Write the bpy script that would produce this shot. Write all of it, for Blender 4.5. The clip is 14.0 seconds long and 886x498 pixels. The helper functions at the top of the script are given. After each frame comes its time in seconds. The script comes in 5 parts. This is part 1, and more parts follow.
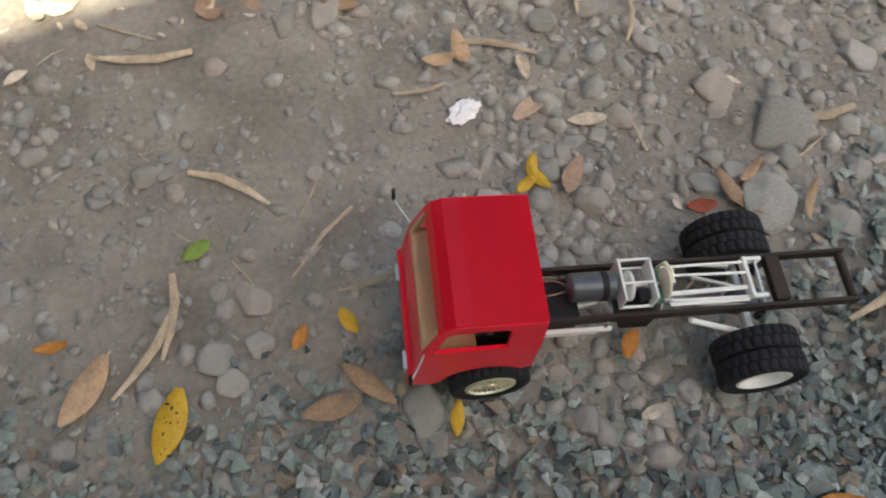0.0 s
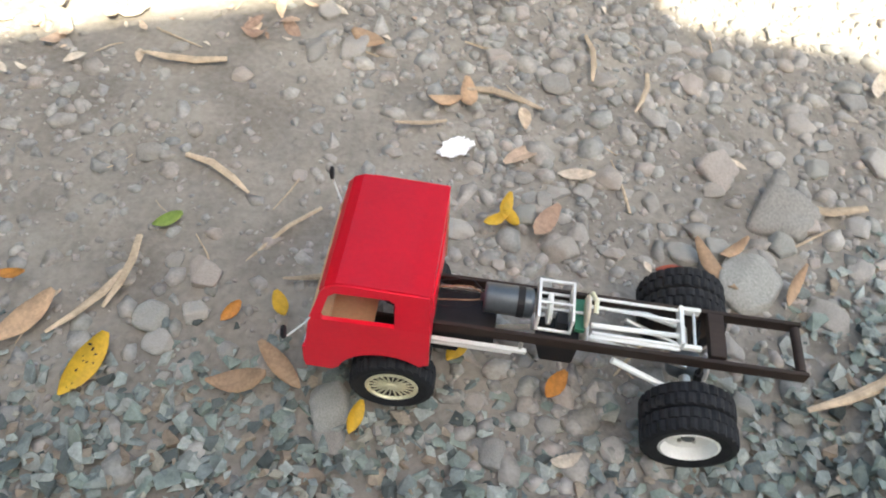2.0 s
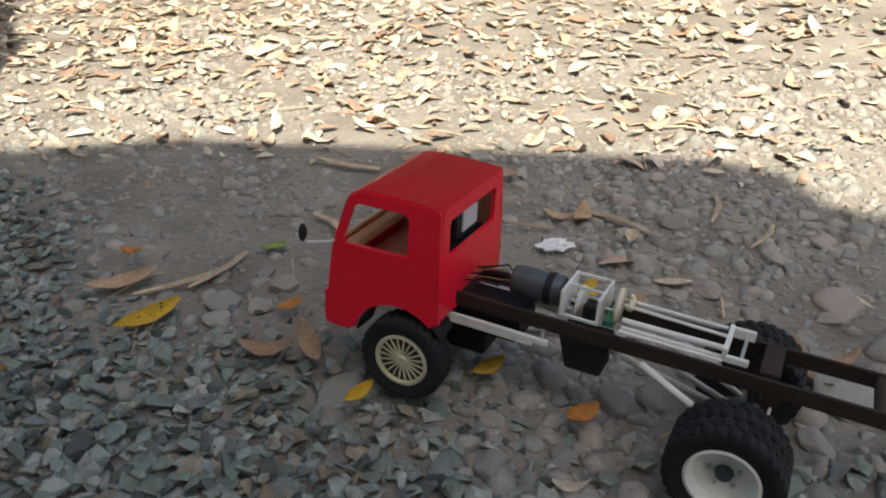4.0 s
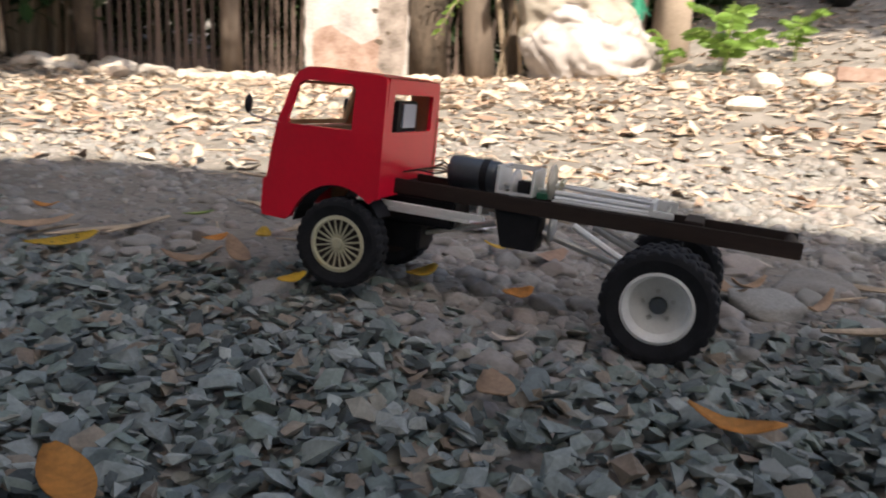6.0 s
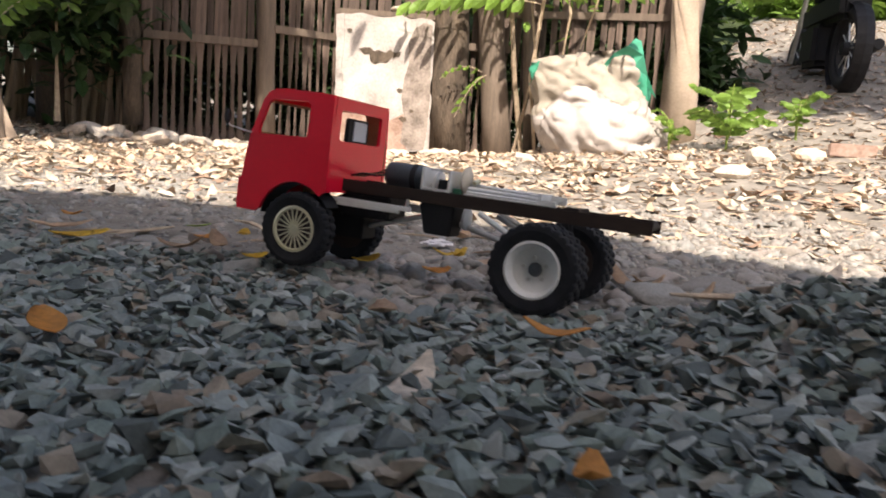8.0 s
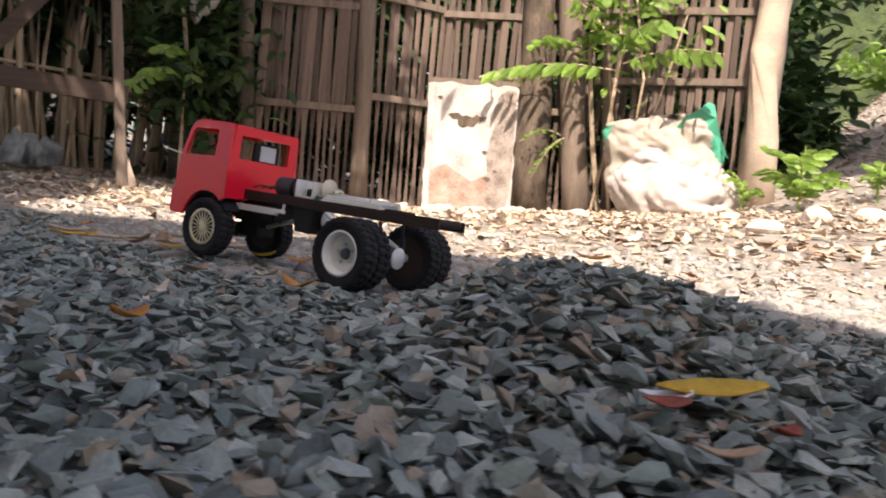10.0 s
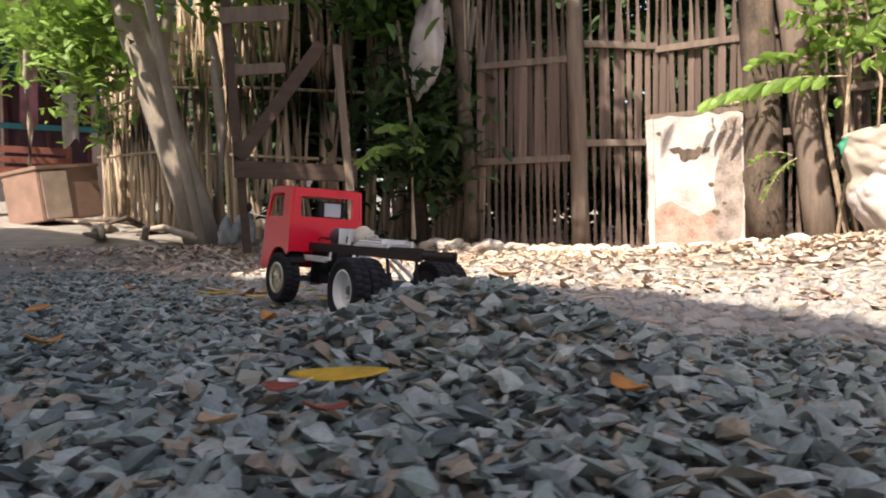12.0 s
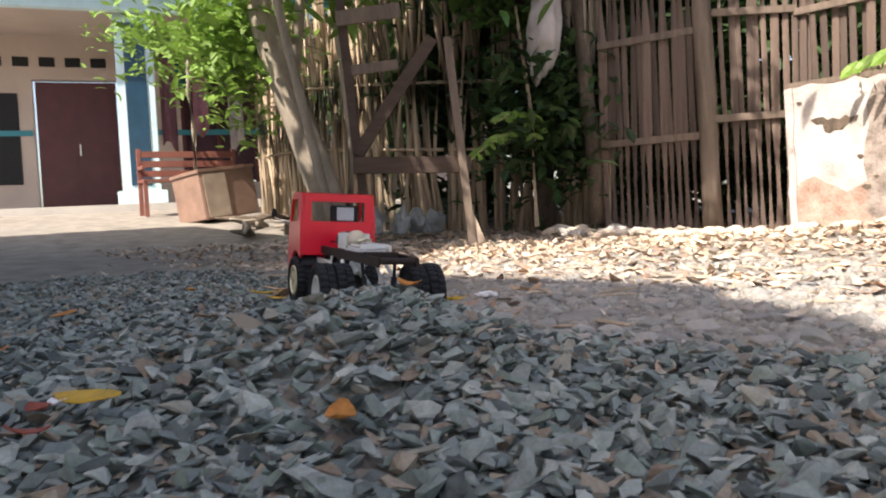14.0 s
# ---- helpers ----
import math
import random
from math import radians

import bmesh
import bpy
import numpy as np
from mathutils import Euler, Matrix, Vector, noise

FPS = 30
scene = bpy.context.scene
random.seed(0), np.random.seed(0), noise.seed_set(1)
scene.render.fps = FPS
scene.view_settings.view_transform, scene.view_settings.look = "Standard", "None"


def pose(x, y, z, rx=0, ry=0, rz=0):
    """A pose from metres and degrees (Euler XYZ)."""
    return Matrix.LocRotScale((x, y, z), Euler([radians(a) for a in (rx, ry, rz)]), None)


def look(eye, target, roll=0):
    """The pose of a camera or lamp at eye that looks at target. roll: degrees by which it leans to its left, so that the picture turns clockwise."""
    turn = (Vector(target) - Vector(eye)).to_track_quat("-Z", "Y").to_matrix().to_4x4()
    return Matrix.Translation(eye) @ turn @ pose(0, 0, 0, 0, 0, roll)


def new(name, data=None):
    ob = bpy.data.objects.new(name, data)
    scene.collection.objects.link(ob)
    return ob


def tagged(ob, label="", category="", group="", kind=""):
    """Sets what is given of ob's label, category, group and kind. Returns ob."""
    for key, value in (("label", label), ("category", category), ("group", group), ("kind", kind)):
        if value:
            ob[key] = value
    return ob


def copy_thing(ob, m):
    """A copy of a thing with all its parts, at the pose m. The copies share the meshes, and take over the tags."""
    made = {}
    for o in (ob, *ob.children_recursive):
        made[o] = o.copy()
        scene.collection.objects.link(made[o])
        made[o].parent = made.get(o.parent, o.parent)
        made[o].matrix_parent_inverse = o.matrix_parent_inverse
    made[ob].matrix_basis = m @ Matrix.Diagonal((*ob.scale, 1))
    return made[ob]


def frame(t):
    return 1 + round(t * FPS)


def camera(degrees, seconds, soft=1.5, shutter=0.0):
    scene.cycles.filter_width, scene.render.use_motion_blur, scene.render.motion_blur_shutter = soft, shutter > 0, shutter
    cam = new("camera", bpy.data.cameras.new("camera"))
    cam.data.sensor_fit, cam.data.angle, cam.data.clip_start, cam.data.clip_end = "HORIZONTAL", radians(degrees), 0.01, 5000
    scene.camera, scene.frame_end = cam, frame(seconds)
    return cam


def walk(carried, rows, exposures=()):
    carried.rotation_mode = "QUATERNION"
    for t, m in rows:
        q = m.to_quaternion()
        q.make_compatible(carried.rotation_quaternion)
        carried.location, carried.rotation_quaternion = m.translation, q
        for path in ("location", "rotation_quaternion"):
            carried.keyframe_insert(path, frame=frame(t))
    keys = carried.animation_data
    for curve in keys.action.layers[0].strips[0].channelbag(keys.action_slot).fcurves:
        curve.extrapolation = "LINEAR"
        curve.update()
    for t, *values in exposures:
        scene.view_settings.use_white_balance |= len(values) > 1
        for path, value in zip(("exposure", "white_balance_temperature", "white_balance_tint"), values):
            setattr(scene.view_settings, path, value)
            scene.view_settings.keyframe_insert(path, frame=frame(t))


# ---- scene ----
cam = camera(59.82, 14.0, soft=1.9, shutter=0.35)
PATH = [
    (0.0, (0.520, 0.296, 1.096), (0.426, -0.082, 0.175), 7.95),
    (0.5, (0.525, 0.376, 1.065), (0.380, -0.079, 0.187), 7.11),
    (1.0, (0.446, 0.413, 1.035), (0.335, -0.082, 0.172), 6.87),
    (1.5, (0.345, 0.407, 1.039), (0.325, -0.082, 0.167), 3.22),
    (2.0, (0.271, 0.470, 1.005), (0.331, -0.078, 0.171), 1.10),
    (2.5, (0.240, 0.574, 0.947), (0.368, -0.090, 0.211), 1.26),
    (3.0, (0.165, 0.662, 0.862), (0.397, -0.066, 0.217), -0.19),
    (5.5, (-0.160, 0.790, 0.380), (0.310, 0.017, 0.091), 0.25),
    (6.0, (-0.039, 0.879, 0.330), (0.266, 0.015, 0.077), 3.55),
    (6.5, (0.003, 0.898, 0.284), (0.210, -0.006, 0.079), 5.50),
    (7.0, (-0.048, 0.952, 0.285), (0.221, 0.058, 0.108), 6.56),
    (9.5, (-0.682, 1.064, 0.189), (-0.203, 0.192, 0.081), 2.42),
    (10.0, (-0.820, 1.035, 0.203), (-0.264, 0.210, 0.119), 5.05),
    (10.5, (-0.951, 0.975, 0.200), (-0.312, 0.212, 0.115), 0.82),
    (11.0, (-1.061, 0.916, 0.192), (-0.322, 0.246, 0.123), -0.20),
    (11.5, (-1.160, 0.818, 0.184), (-0.351, 0.233, 0.138), -2.40),
    (12.0, (-1.229, 0.731, 0.187), (-0.403, 0.169, 0.159), -0.90),
    (12.5, (-1.300, 0.651, 0.195), (-0.410, 0.145, 0.177), -0.70),
    (13.0, (-1.350, 0.542, 0.195), (-0.409, 0.078, 0.178), -3.69),
    (13.5, (-1.383, 0.476, 0.196), (-0.405, 0.035, 0.136), -3.15),
    (14.0, (-1.406, 0.410, 0.211), (-0.385, 0.008, 0.165), -2.91),
]
walk(cam, [(t, look(eye, target, roll)) for t, eye, target, roll in PATH],
     exposures=[(0.0, 1.55, 7600, 5), (0.5, 1.9, 7500, 4), (1.2, 2.15, 7400, 3), (2.0, 2.25, 7200, 3), (2.6, 1.6, 6900, 2), (3.2, 1.0, 7100, 2), (5.3, 0.82, 6950, 12), (7.2, 0.78, 6950, 12), (9.4, 1.02, 7150, 18), (11.5, 0.98, 7050, 17), (14.0, 1.05, 6850, 14)])

# ---- sky, sun ----
SUN_AZ, SUN_EL = radians(118), radians(52)
world = bpy.data.worlds.new("sky")
scene.world = world
world.use_nodes = True
wn = world.node_tree.nodes
sky = wn.new("ShaderNodeTexSky")
sky.sky_type = "NISHITA"
sky.sun_disc = False
sky.sun_elevation, sky.sun_rotation = SUN_EL, radians(-28)
sky.air_density, sky.dust_density, sky.ozone_density = 1.0, 3.0, 0.6
wn["Background"].inputs["Strength"].default_value = 0.15
world.node_tree.links.new(sky.outputs[0], wn["Background"].inputs["Color"])
to_sun = Vector((math.cos(SUN_EL) * math.cos(SUN_AZ), math.cos(SUN_EL) * math.sin(SUN_AZ), math.sin(SUN_EL)))
sun_data = bpy.data.lights.new("sun", "SUN")
sun_data.energy, sun_data.angle, sun_data.color = 5.0, radians(0.6), (1.0, 0.94, 0.84)
sun = new("sun", sun_data)
sun.matrix_world = look(to_sun * 20, (0, 0, 0))


# ---- materials ----
def mat(name, col, rough=0.7, var=0.25, scale=30.0, fine=220.0, bump=0.15, metal=0.0, col2=None, island=0.0,
        obj=0.0, spec=0.5, coat=0.0, stretch=None, dist=0.002, trans=0.0):
    """Two scales of noise over a base colour, with fine relief; island / obj vary it from piece to piece."""
    m = bpy.data.materials.new(name)
    m.use_nodes = True
    n, l = m.node_tree.nodes, m.node_tree.links
    b = n["Principled BSDF"]
    co = n.new("ShaderNodeTexCoord")
    src = co.outputs["Object"]
    if stretch:
        mp = n.new("ShaderNodeMapping")
        mp.inputs["Scale"].default_value = stretch
        l.new(src, mp.inputs["Vector"])
        src = mp.outputs[0]
    n1, n2 = n.new("ShaderNodeTexNoise"), n.new("ShaderNodeTexNoise")
    for k, s, d in ((n1, scale, 4), (n2, fine, 3)):
        k.inputs["Scale"].default_value, k.inputs["Detail"].default_value = s, d
        l.new(src, k.inputs["Vector"])
    mix = n.new("ShaderNodeMix")
    mix.data_type = "FLOAT"
    mix.inputs[0].default_value = 0.35
    l.new(n1.outputs[0], mix.inputs[2])
    l.new(n2.outputs[0], mix.inputs[3])
    ramp = n.new("ShaderNodeValToRGB")
    c2 = col2 or tuple(min(1, c * (1 + var)) for c in col)
    ramp.color_ramp.elements[0].position, ramp.color_ramp.elements[1].position = 0.34, 0.66
    ramp.color_ramp.elements[0].color = (*[c * (1 - var) for c in col], 1)
    ramp.color_ramp.elements[1].color = (*c2, 1)
    l.new(mix.outputs[0], ramp.inputs[0])
    out = ramp.outputs[0]
    if island or obj:
        src2 = n.new("ShaderNodeNewGeometry").outputs["Random Per Island"] if island else n.new("ShaderNodeObjectInfo").outputs["Random"]
        amt = island or obj
        hsv = n.new("ShaderNodeHueSaturation")
        mr = n.new("ShaderNodeMapRange")
        mr.inputs[3].default_value, mr.inputs[4].default_value = 1 - amt, 1 + amt
        l.new(src2, mr.inputs[0])
        l.new(mr.outputs[0], hsv.inputs["Value"])
        l.new(out, hsv.inputs["Color"])
        out = hsv.outputs[0]
    l.new(out, b.inputs["Base Color"])
    b.inputs["Roughness"].default_value, b.inputs["Metallic"].default_value = rough, metal
    b.inputs["Specular IOR Level"].default_value, b.inputs["Coat Weight"].default_value = spec, coat
    if trans:
        tr = n.new("ShaderNodeBsdfTranslucent")
        ms = n.new("ShaderNodeMixShader")
        ms.inputs[0].default_value = trans
        l.new(out, tr.inputs[0])
        l.new(b.outputs[0], ms.inputs[1])
        l.new(tr.outputs[0], ms.inputs[2])
        l.new(ms.outputs[0], n["Material Output"].inputs[0])
    if bump:
        bp = n.new("ShaderNodeBump")
        bp.inputs["Strength"].default_value, bp.inputs["Distance"].default_value = bump, dist
        l.new(mix.outputs[0], bp.inputs["Height"])
        l.new(bp.outputs[0], b.inputs["Normal"])
    return m


def palette(name, cols, rough=0.8, bump=0.3, scale=60.0, obj=False):
    """Stone or leaf colours picked piece by piece, with mottling on each."""
    m = mat(name, (0.5, 0.5, 0.5), rough, 0.28, scale, scale * 5, bump)
    n, l = m.node_tree.nodes, m.node_tree.links
    b = n["Principled BSDF"]
    mottle = b.inputs["Base Color"].links[0].from_socket
    src = n.new("ShaderNodeObjectInfo").outputs["Random"] if obj else n.new("ShaderNodeNewGeometry").outputs["Random Per Island"]
    r = n.new("ShaderNodeValToRGB")
    r.color_ramp.interpolation = "CONSTANT"
    while len(r.color_ramp.elements) < len(cols):
        r.color_ramp.elements.new(0.5)
    for i, c in enumerate(cols):
        r.color_ramp.elements[i].position, r.color_ramp.elements[i].color = i / len(cols), (*c, 1)
    l.new(src, r.inputs[0])
    mx = n.new("ShaderNodeMix")
    mx.data_type, mx.blend_type = "RGBA", "MULTIPLY"
    mx.inputs[0].default_value = 1.0
    two = n.new("ShaderNodeMix")
    two.data_type, two.blend_type = "RGBA", "ADD"
    two.inputs[0].default_value = 1.0
    l.new(mottle, two.inputs[6])
    l.new(mottle, two.inputs[7])
    l.new(r.outputs[0], mx.inputs[6])
    l.new(two.outputs[2], mx.inputs[7])
    l.new(mx.outputs[2], b.inputs["Base Color"])
    return m


GREYS = [(0.197, 0.222, 0.209), (0.113, 0.136, 0.126), (0.254, 0.283, 0.265), (0.164, 0.196, 0.181), (0.304, 0.324, 0.299), (0.209, 0.241, 0.209), (0.235, 0.269, 0.250), (0.086, 0.101, 0.097), (0.197, 0.236, 0.209), (0.260, 0.276, 0.258), (0.139, 0.163, 0.160), (0.271, 0.256, 0.211), (0.209, 0.231, 0.216), (0.157, 0.193, 0.168), (0.270, 0.223, 0.171), (0.337, 0.359, 0.327), (0.172, 0.197, 0.192), (0.068, 0.080, 0.077), (0.225, 0.175, 0.130)]
PEBS = [(0.261, 0.242, 0.220), (0.296, 0.274, 0.251), (0.244, 0.227, 0.207), (0.318, 0.293, 0.269), (0.280, 0.251, 0.224), (0.237, 0.227, 0.214), (0.306, 0.271, 0.243), (0.350, 0.328, 0.300), (0.262, 0.256, 0.243), (0.327, 0.283, 0.252), (0.257, 0.250, 0.230), (0.287, 0.278, 0.257)]
M_gravel = palette("crushed_stone", GREYS, 0.85, 0.4)
M_gravel_o = palette("crushed_stone_single", GREYS, 0.85, 0.4, obj=True)
M_pebble = palette("river_pebbles", PEBS, 0.85, 0.4, 40)
M_pebble_o = palette("river_pebble_single", PEBS, 0.85, 0.4, 40, obj=True)
M_litter = palette("dead_leaves", [(.48, .37, .27), (.55, .45, .35), (.40, .28, .20), (.60, .51, .41), (.46, .33, .24), (.31, .20, .14), (.52, .44, .35), (.57, .43, .31)], 0.75, 0.3, 90)
M_dirt = mat("packed_earth", (.225, .20, .17), 0.95, 0.32, 6.0, 85, 0.9, col2=(.30, .27, .235), dist=0.014)
M_red = mat("red_paint", (.80, .009, .034), 0.30, 0.06, 12, 180, 0.05, coat=0.12, spec=0.45)
M_mdf = mat("bare_fibreboard", (.50, .33, .19), 0.8, 0.15, 25, 250, 0.1)
M_rubber = mat("black_rubber", (.014, .0145, .017), 0.8, 0.35, 60, 500, 0.25, spec=0.3)
M_cream = mat("cream_plastic", (.68, .64, .46), 0.32, 0.12, 40, 300, 0.05, metal=0.35)
M_white = mat("white_plastic", (.74, .74, .72), 0.4, 0.08, 40, 300, 0.05)
M_disc = mat("cream_disc_plastic", (.62, .54, .43), 0.55, 0.12, 30, 300, 0.05)
M_rail = mat("dark_brown_rail", (.032, .021, .017), 0.65, 0.3, 20, 200, 0.2, stretch=(0.2, 1, 1), spec=0.3)
M_black = mat("black_plastic", (.012, .012, .014), 0.6, 0.3, 40, 300, 0.1, spec=0.3)
M_motor = mat("grey_motor_can", (.085, .10, .115), 0.42, 0.12, 30, 300, 0.05, metal=0.4)
M_silver = mat("bare_metal", (.62, .61, .58), 0.38, 0.15, 50, 400, 0.08, metal=0.8)
M_pcb = mat("green_circuit_board", (.03, .16, .09), 0.5, 0.25, 60, 400, 0.05)
M_screen = mat("grey_screen", (.52, .55, .58), 0.35, 0.06, 30, 200, 0.02)
M_wire = mat("copper_wire", (.25, .15, .09), 0.5, 0.3, 60, 400, 0.05)
M_slat = mat("weathered_slat", (.108, .077, .062), 0.85, 0.4, 6, 60, 0.5, obj=0.45, stretch=(6, 6, 0.6), dist=0.004)
M_post = mat("weathered_post", (.155, .118, .092), 0.85, 0.3, 6, 60, 0.5, stretch=(5, 5, 0.5), dist=0.005)
M_bamboo = mat("dry_bamboo", (.40, .31, .215), 0.7, 0.4, 5, 50, 0.3, obj=0.4, stretch=(4, 4, 0.6), dist=0.003)
M_wood = mat("brown_board", (.060, .038, .027), 0.8, 0.3, 6, 70, 0.4, stretch=(1, 1, 6), dist=0.003)
M_panel = mat("flaking_limewash", (.44, .395, .365), 0.9, 0.28, 5, 60, 0.5, col2=(.60, .555, .53), dist=0.006)
M_worn_shade = mat("worn_shaded_limewash", (.22, .175, .15), 0.9, 0.4, 9, 60, 0.6, col2=(.40, .34, .30), dist=0.005)
M_rust = mat("pinkish_brick_stain", (.33, .20, .15), 0.9, 0.28, 9, 60, 0.4, col2=(.50, .37, .31))
M_conc = mat("pale_concrete", (.44, .345, .27), 0.9, 0.2, 6, 70, 0.3, dist=0.004)
M_sack = mat("white_woven_sack", (.42, .37, .345), 0.75, 0.22, 7, 240, 0.3, col2=(.56, .51, .48))
M_net = mat("grey_net_sack", (.33, .29, .24), 0.8, 0.25, 9, 260, 0.4)
M_sackb = mat("blue_print", (.20, .32, .50), 0.75, 0.3, 12, 200, 0.2, col2=(.45, .52, .60))
M_green = mat("green_sack", (.04, .27, .17), 0.7, 0.25, 12, 240, 0.3)
M_leafA = mat("light_foliage", (.17, .29, .05), 0.55, 0.3, 12, 90, 0.1, island=0.35, trans=0.35)
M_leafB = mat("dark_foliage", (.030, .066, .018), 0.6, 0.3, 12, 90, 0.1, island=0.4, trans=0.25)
M_leafC = mat("mid_foliage", (.06, .125, .025), 0.5, 0.3, 12, 90, 0.1, island=0.4, trans=0.3)
M_bark = mat("pale_bark", (.30, .255, .20), 0.9, 0.3, 7, 60, 0.6, stretch=(1, 1, 0.4), dist=0.01)
M_darkbark = mat("dark_bark", (.10, .075, .055), 0.9, 0.55, 14, 90, 0.9, stretch=(1, 1, 0.35), dist=0.02)
M_wall = mat("beige_plaster", (.45, .37, .32), 0.85, 0.08, 2, 40, 0.1)
M_teal = mat("teal_paint", (.03, .20, .25), 0.6, 0.12, 5, 60, 0.08)
M_ltblue = mat("light_blue_paint", (.52, .68, .72), 0.6, 0.1, 5, 60, 0.08)
M_navy = mat("navy_tile", (.015, .05, .09), 0.3, 0.25, 6, 60, 0.08)
M_maroon = mat("maroon_door_paint", (.075, .018, .02), 0.5, 0.2, 6, 60, 0.08)
M_cement = mat("grey_cement", (.42, .40, .37), 0.9, 0.12, 3, 40, 0.2)
M_roof = mat("sheet_roof", (.40, .40, .39), 0.6, 0.2, 3, 40, 0.2)
M_darkint = mat("dark_curtain", (.05, .02, .03), 0.85, 0.3, 8, 90, 0.2)
M_cloth = mat("hung_cloth", (.30, .14, .17), 0.9, 0.35, 6, 120, 0.2, obj=0.5)
M_clothg = mat("green_cloth", (.02, .13, .11), 0.9, 0.3, 6, 120, 0.2)
M_benchw = mat("reddish_bench_wood", (.22, .085, .065), 0.6, 0.25, 6, 80, 0.2)
M_carton = mat("brown_planter_box", (.25, .155, .115), 0.8, 0.25, 6, 60, 0.3)
M_yellow = mat("yellow_leaf", (.66, .40, .035), 0.6, 0.2, 25, 200, 0.2, trans=0.2)
M_orange = mat("orange_leaf", (.58, .24, .05), 0.65, 0.3, 25, 200, 0.2, trans=0.2)
M_brownl = mat("brown_leaf", (.40, .26, .16), 0.75, 0.3, 25, 200, 0.3, obj=0.25)
M_redl = mat("red_leaf", (.26, .045, .02), 0.6, 0.3, 25, 200, 0.2)
M_greenl = mat("green_leaf", (.22, .30, .06), 0.6, 0.25, 25, 200, 0.2)
M_spot = mat("black_leaf_spots", (.03, .02, .01), 0.7, 0.2, 25, 200, 0.1)
M_paper = mat("white_paper_scrap", (.80, .78, .80), 0.7, 0.1, 30, 200, 0.2)
M_twig = mat("dry_twig", (.40, .31, .22), 0.85, 0.3, 30, 200, 0.3, stretch=(1, 1, 1), obj=0.25)
M_tyre = mat("motorbike_rubber", (.02, .018, .018), 0.8, 0.3, 20, 100, 0.2)
M_plastic = mat("clear_plastic_bag", (.20, .21, .21), 0.3, 0.2, 20, 80, 0.2)
M_wood_edge = mat("distant_wood", (.03, .05, .02), 0.95, 0.5, 1.5, 12, 0.3, col2=(.10, .14, .05))
M_rubble = palette("pale_rubble", [(.55, .47, .38), (.60, .53, .45), (.46, .38, .30), (.50, .45, .40), (.62, .50, .40)], 0.9, 0.5, 15, obj=True)


# ---- helpers ----
def part(name, bm, material, parent=None, label="", smooth=False):
    me = bpy.data.meshes.new(name)
    bmesh.ops.recalc_face_normals(bm, faces=bm.faces)
    bm.to_mesh(me)
    bm.free()
    mats = material if isinstance(material, (list, tuple)) else [material]
    for m in mats:
        me.materials.append(m)
    if smooth:
        for p in me.polygons:
            p.use_smooth = True
    ob = new(name, me)
    if parent:
        ob.parent = parent
    if label:
        tagged(ob, label)
    return ob


def thing(name, label, category, group="", kind="", m=None):
    ob = new(name)
    ob.empty_display_size = 0.05
    if m is not None:
        ob.matrix_basis = m
    return tagged(ob, label, category, group, kind)


def box(bm, x0, x1, y0, y1, z0, z1, bev=0.0, m=None):
    b = bmesh.new()
    bmesh.ops.create_cube(b, size=1)
    for v in b.verts:
        v.co = ((x0 + x1) / 2 + v.co.x * (x1 - x0), (y0 + y1) / 2 + v.co.y * (y1 - y0), (z0 + z1) / 2 + v.co.z * (z1 - z0))
    if bev:
        bmesh.ops.bevel(b, geom=b.edges[:], offset=bev, segments=2, affect="EDGES")
    return merge(bm, b, m)


def merge(bm, b, m=None):
    """Append b to bm, moved by m, and drop b."""
    if m is not None:
        b.transform(m)
    made = {v: bm.verts.new(v.co) for v in b.verts}
    for f in b.faces:
        nf = bm.faces.new([made[v] for v in f.verts])
        nf.material_index = f.material_index
    b.free()
    return bm


def rod(bm, p, q, r, r2=None, n=8, cap=True):
    p, q = Vector(p), Vector(q)
    d = q - p
    turn = d.to_track_quat("Z", "Y").to_matrix().to_4x4()
    b = bmesh.new()
    bmesh.ops.create_cone(b, cap_ends=cap, segments=n, radius1=r, radius2=r if r2 is None else r2, depth=d.length)
    return merge(bm, b, Matrix.Translation((p + q) / 2) @ turn)


def tube(bm, pts, radii, n=8, wob=0.0, rng=None):
    """A bent, tapered limb through pts."""
    rings = []
    for i, p in enumerate(pts):
        p = Vector(p)
        a = Vector(pts[max(0, i - 1)])
        c = Vector(pts[min(len(pts) - 1, i + 1)])
        turn = (c - a).to_track_quat("Z", "Y").to_matrix()
        ring = []
        for k in range(n):
            w = 1 + (rng.uniform(-wob, wob) if rng else 0)
            ang = 2 * math.pi * k / n
            ring.append(bm.verts.new(p + turn @ Vector((math.cos(ang) * radii[i] * w, math.sin(ang) * radii[i] * w, 0))))
        rings.append(ring)
    for a, c in zip(rings, rings[1:]):
        for k in range(n):
            bm.faces.new((a[k], a[(k + 1) % n], c[(k + 1) % n], c[k]))
    bm.faces.new(rings[0][::-1])
    bm.faces.new(rings[-1])
    return bm


def lathe(bm, prof, n, m=None, close=False):
    """Turn a profile of (radius, along) about the y axis."""
    b = bmesh.new()
    rings = []
    for k in range(n):
        a = 2 * math.pi * k / n
        rings.append([b.verts.new((r * math.cos(a), y, r * math.sin(a))) for r, y in prof])
    for k in range(n):
        u, v = rings[k], rings[(k + 1) % n]
        last = len(prof) if close else len(prof) - 1
        for i in range(last):
            j = (i + 1) % len(prof)
            b.faces.new((u[i], u[j], v[j], v[i]))
    return merge(bm, b, m)


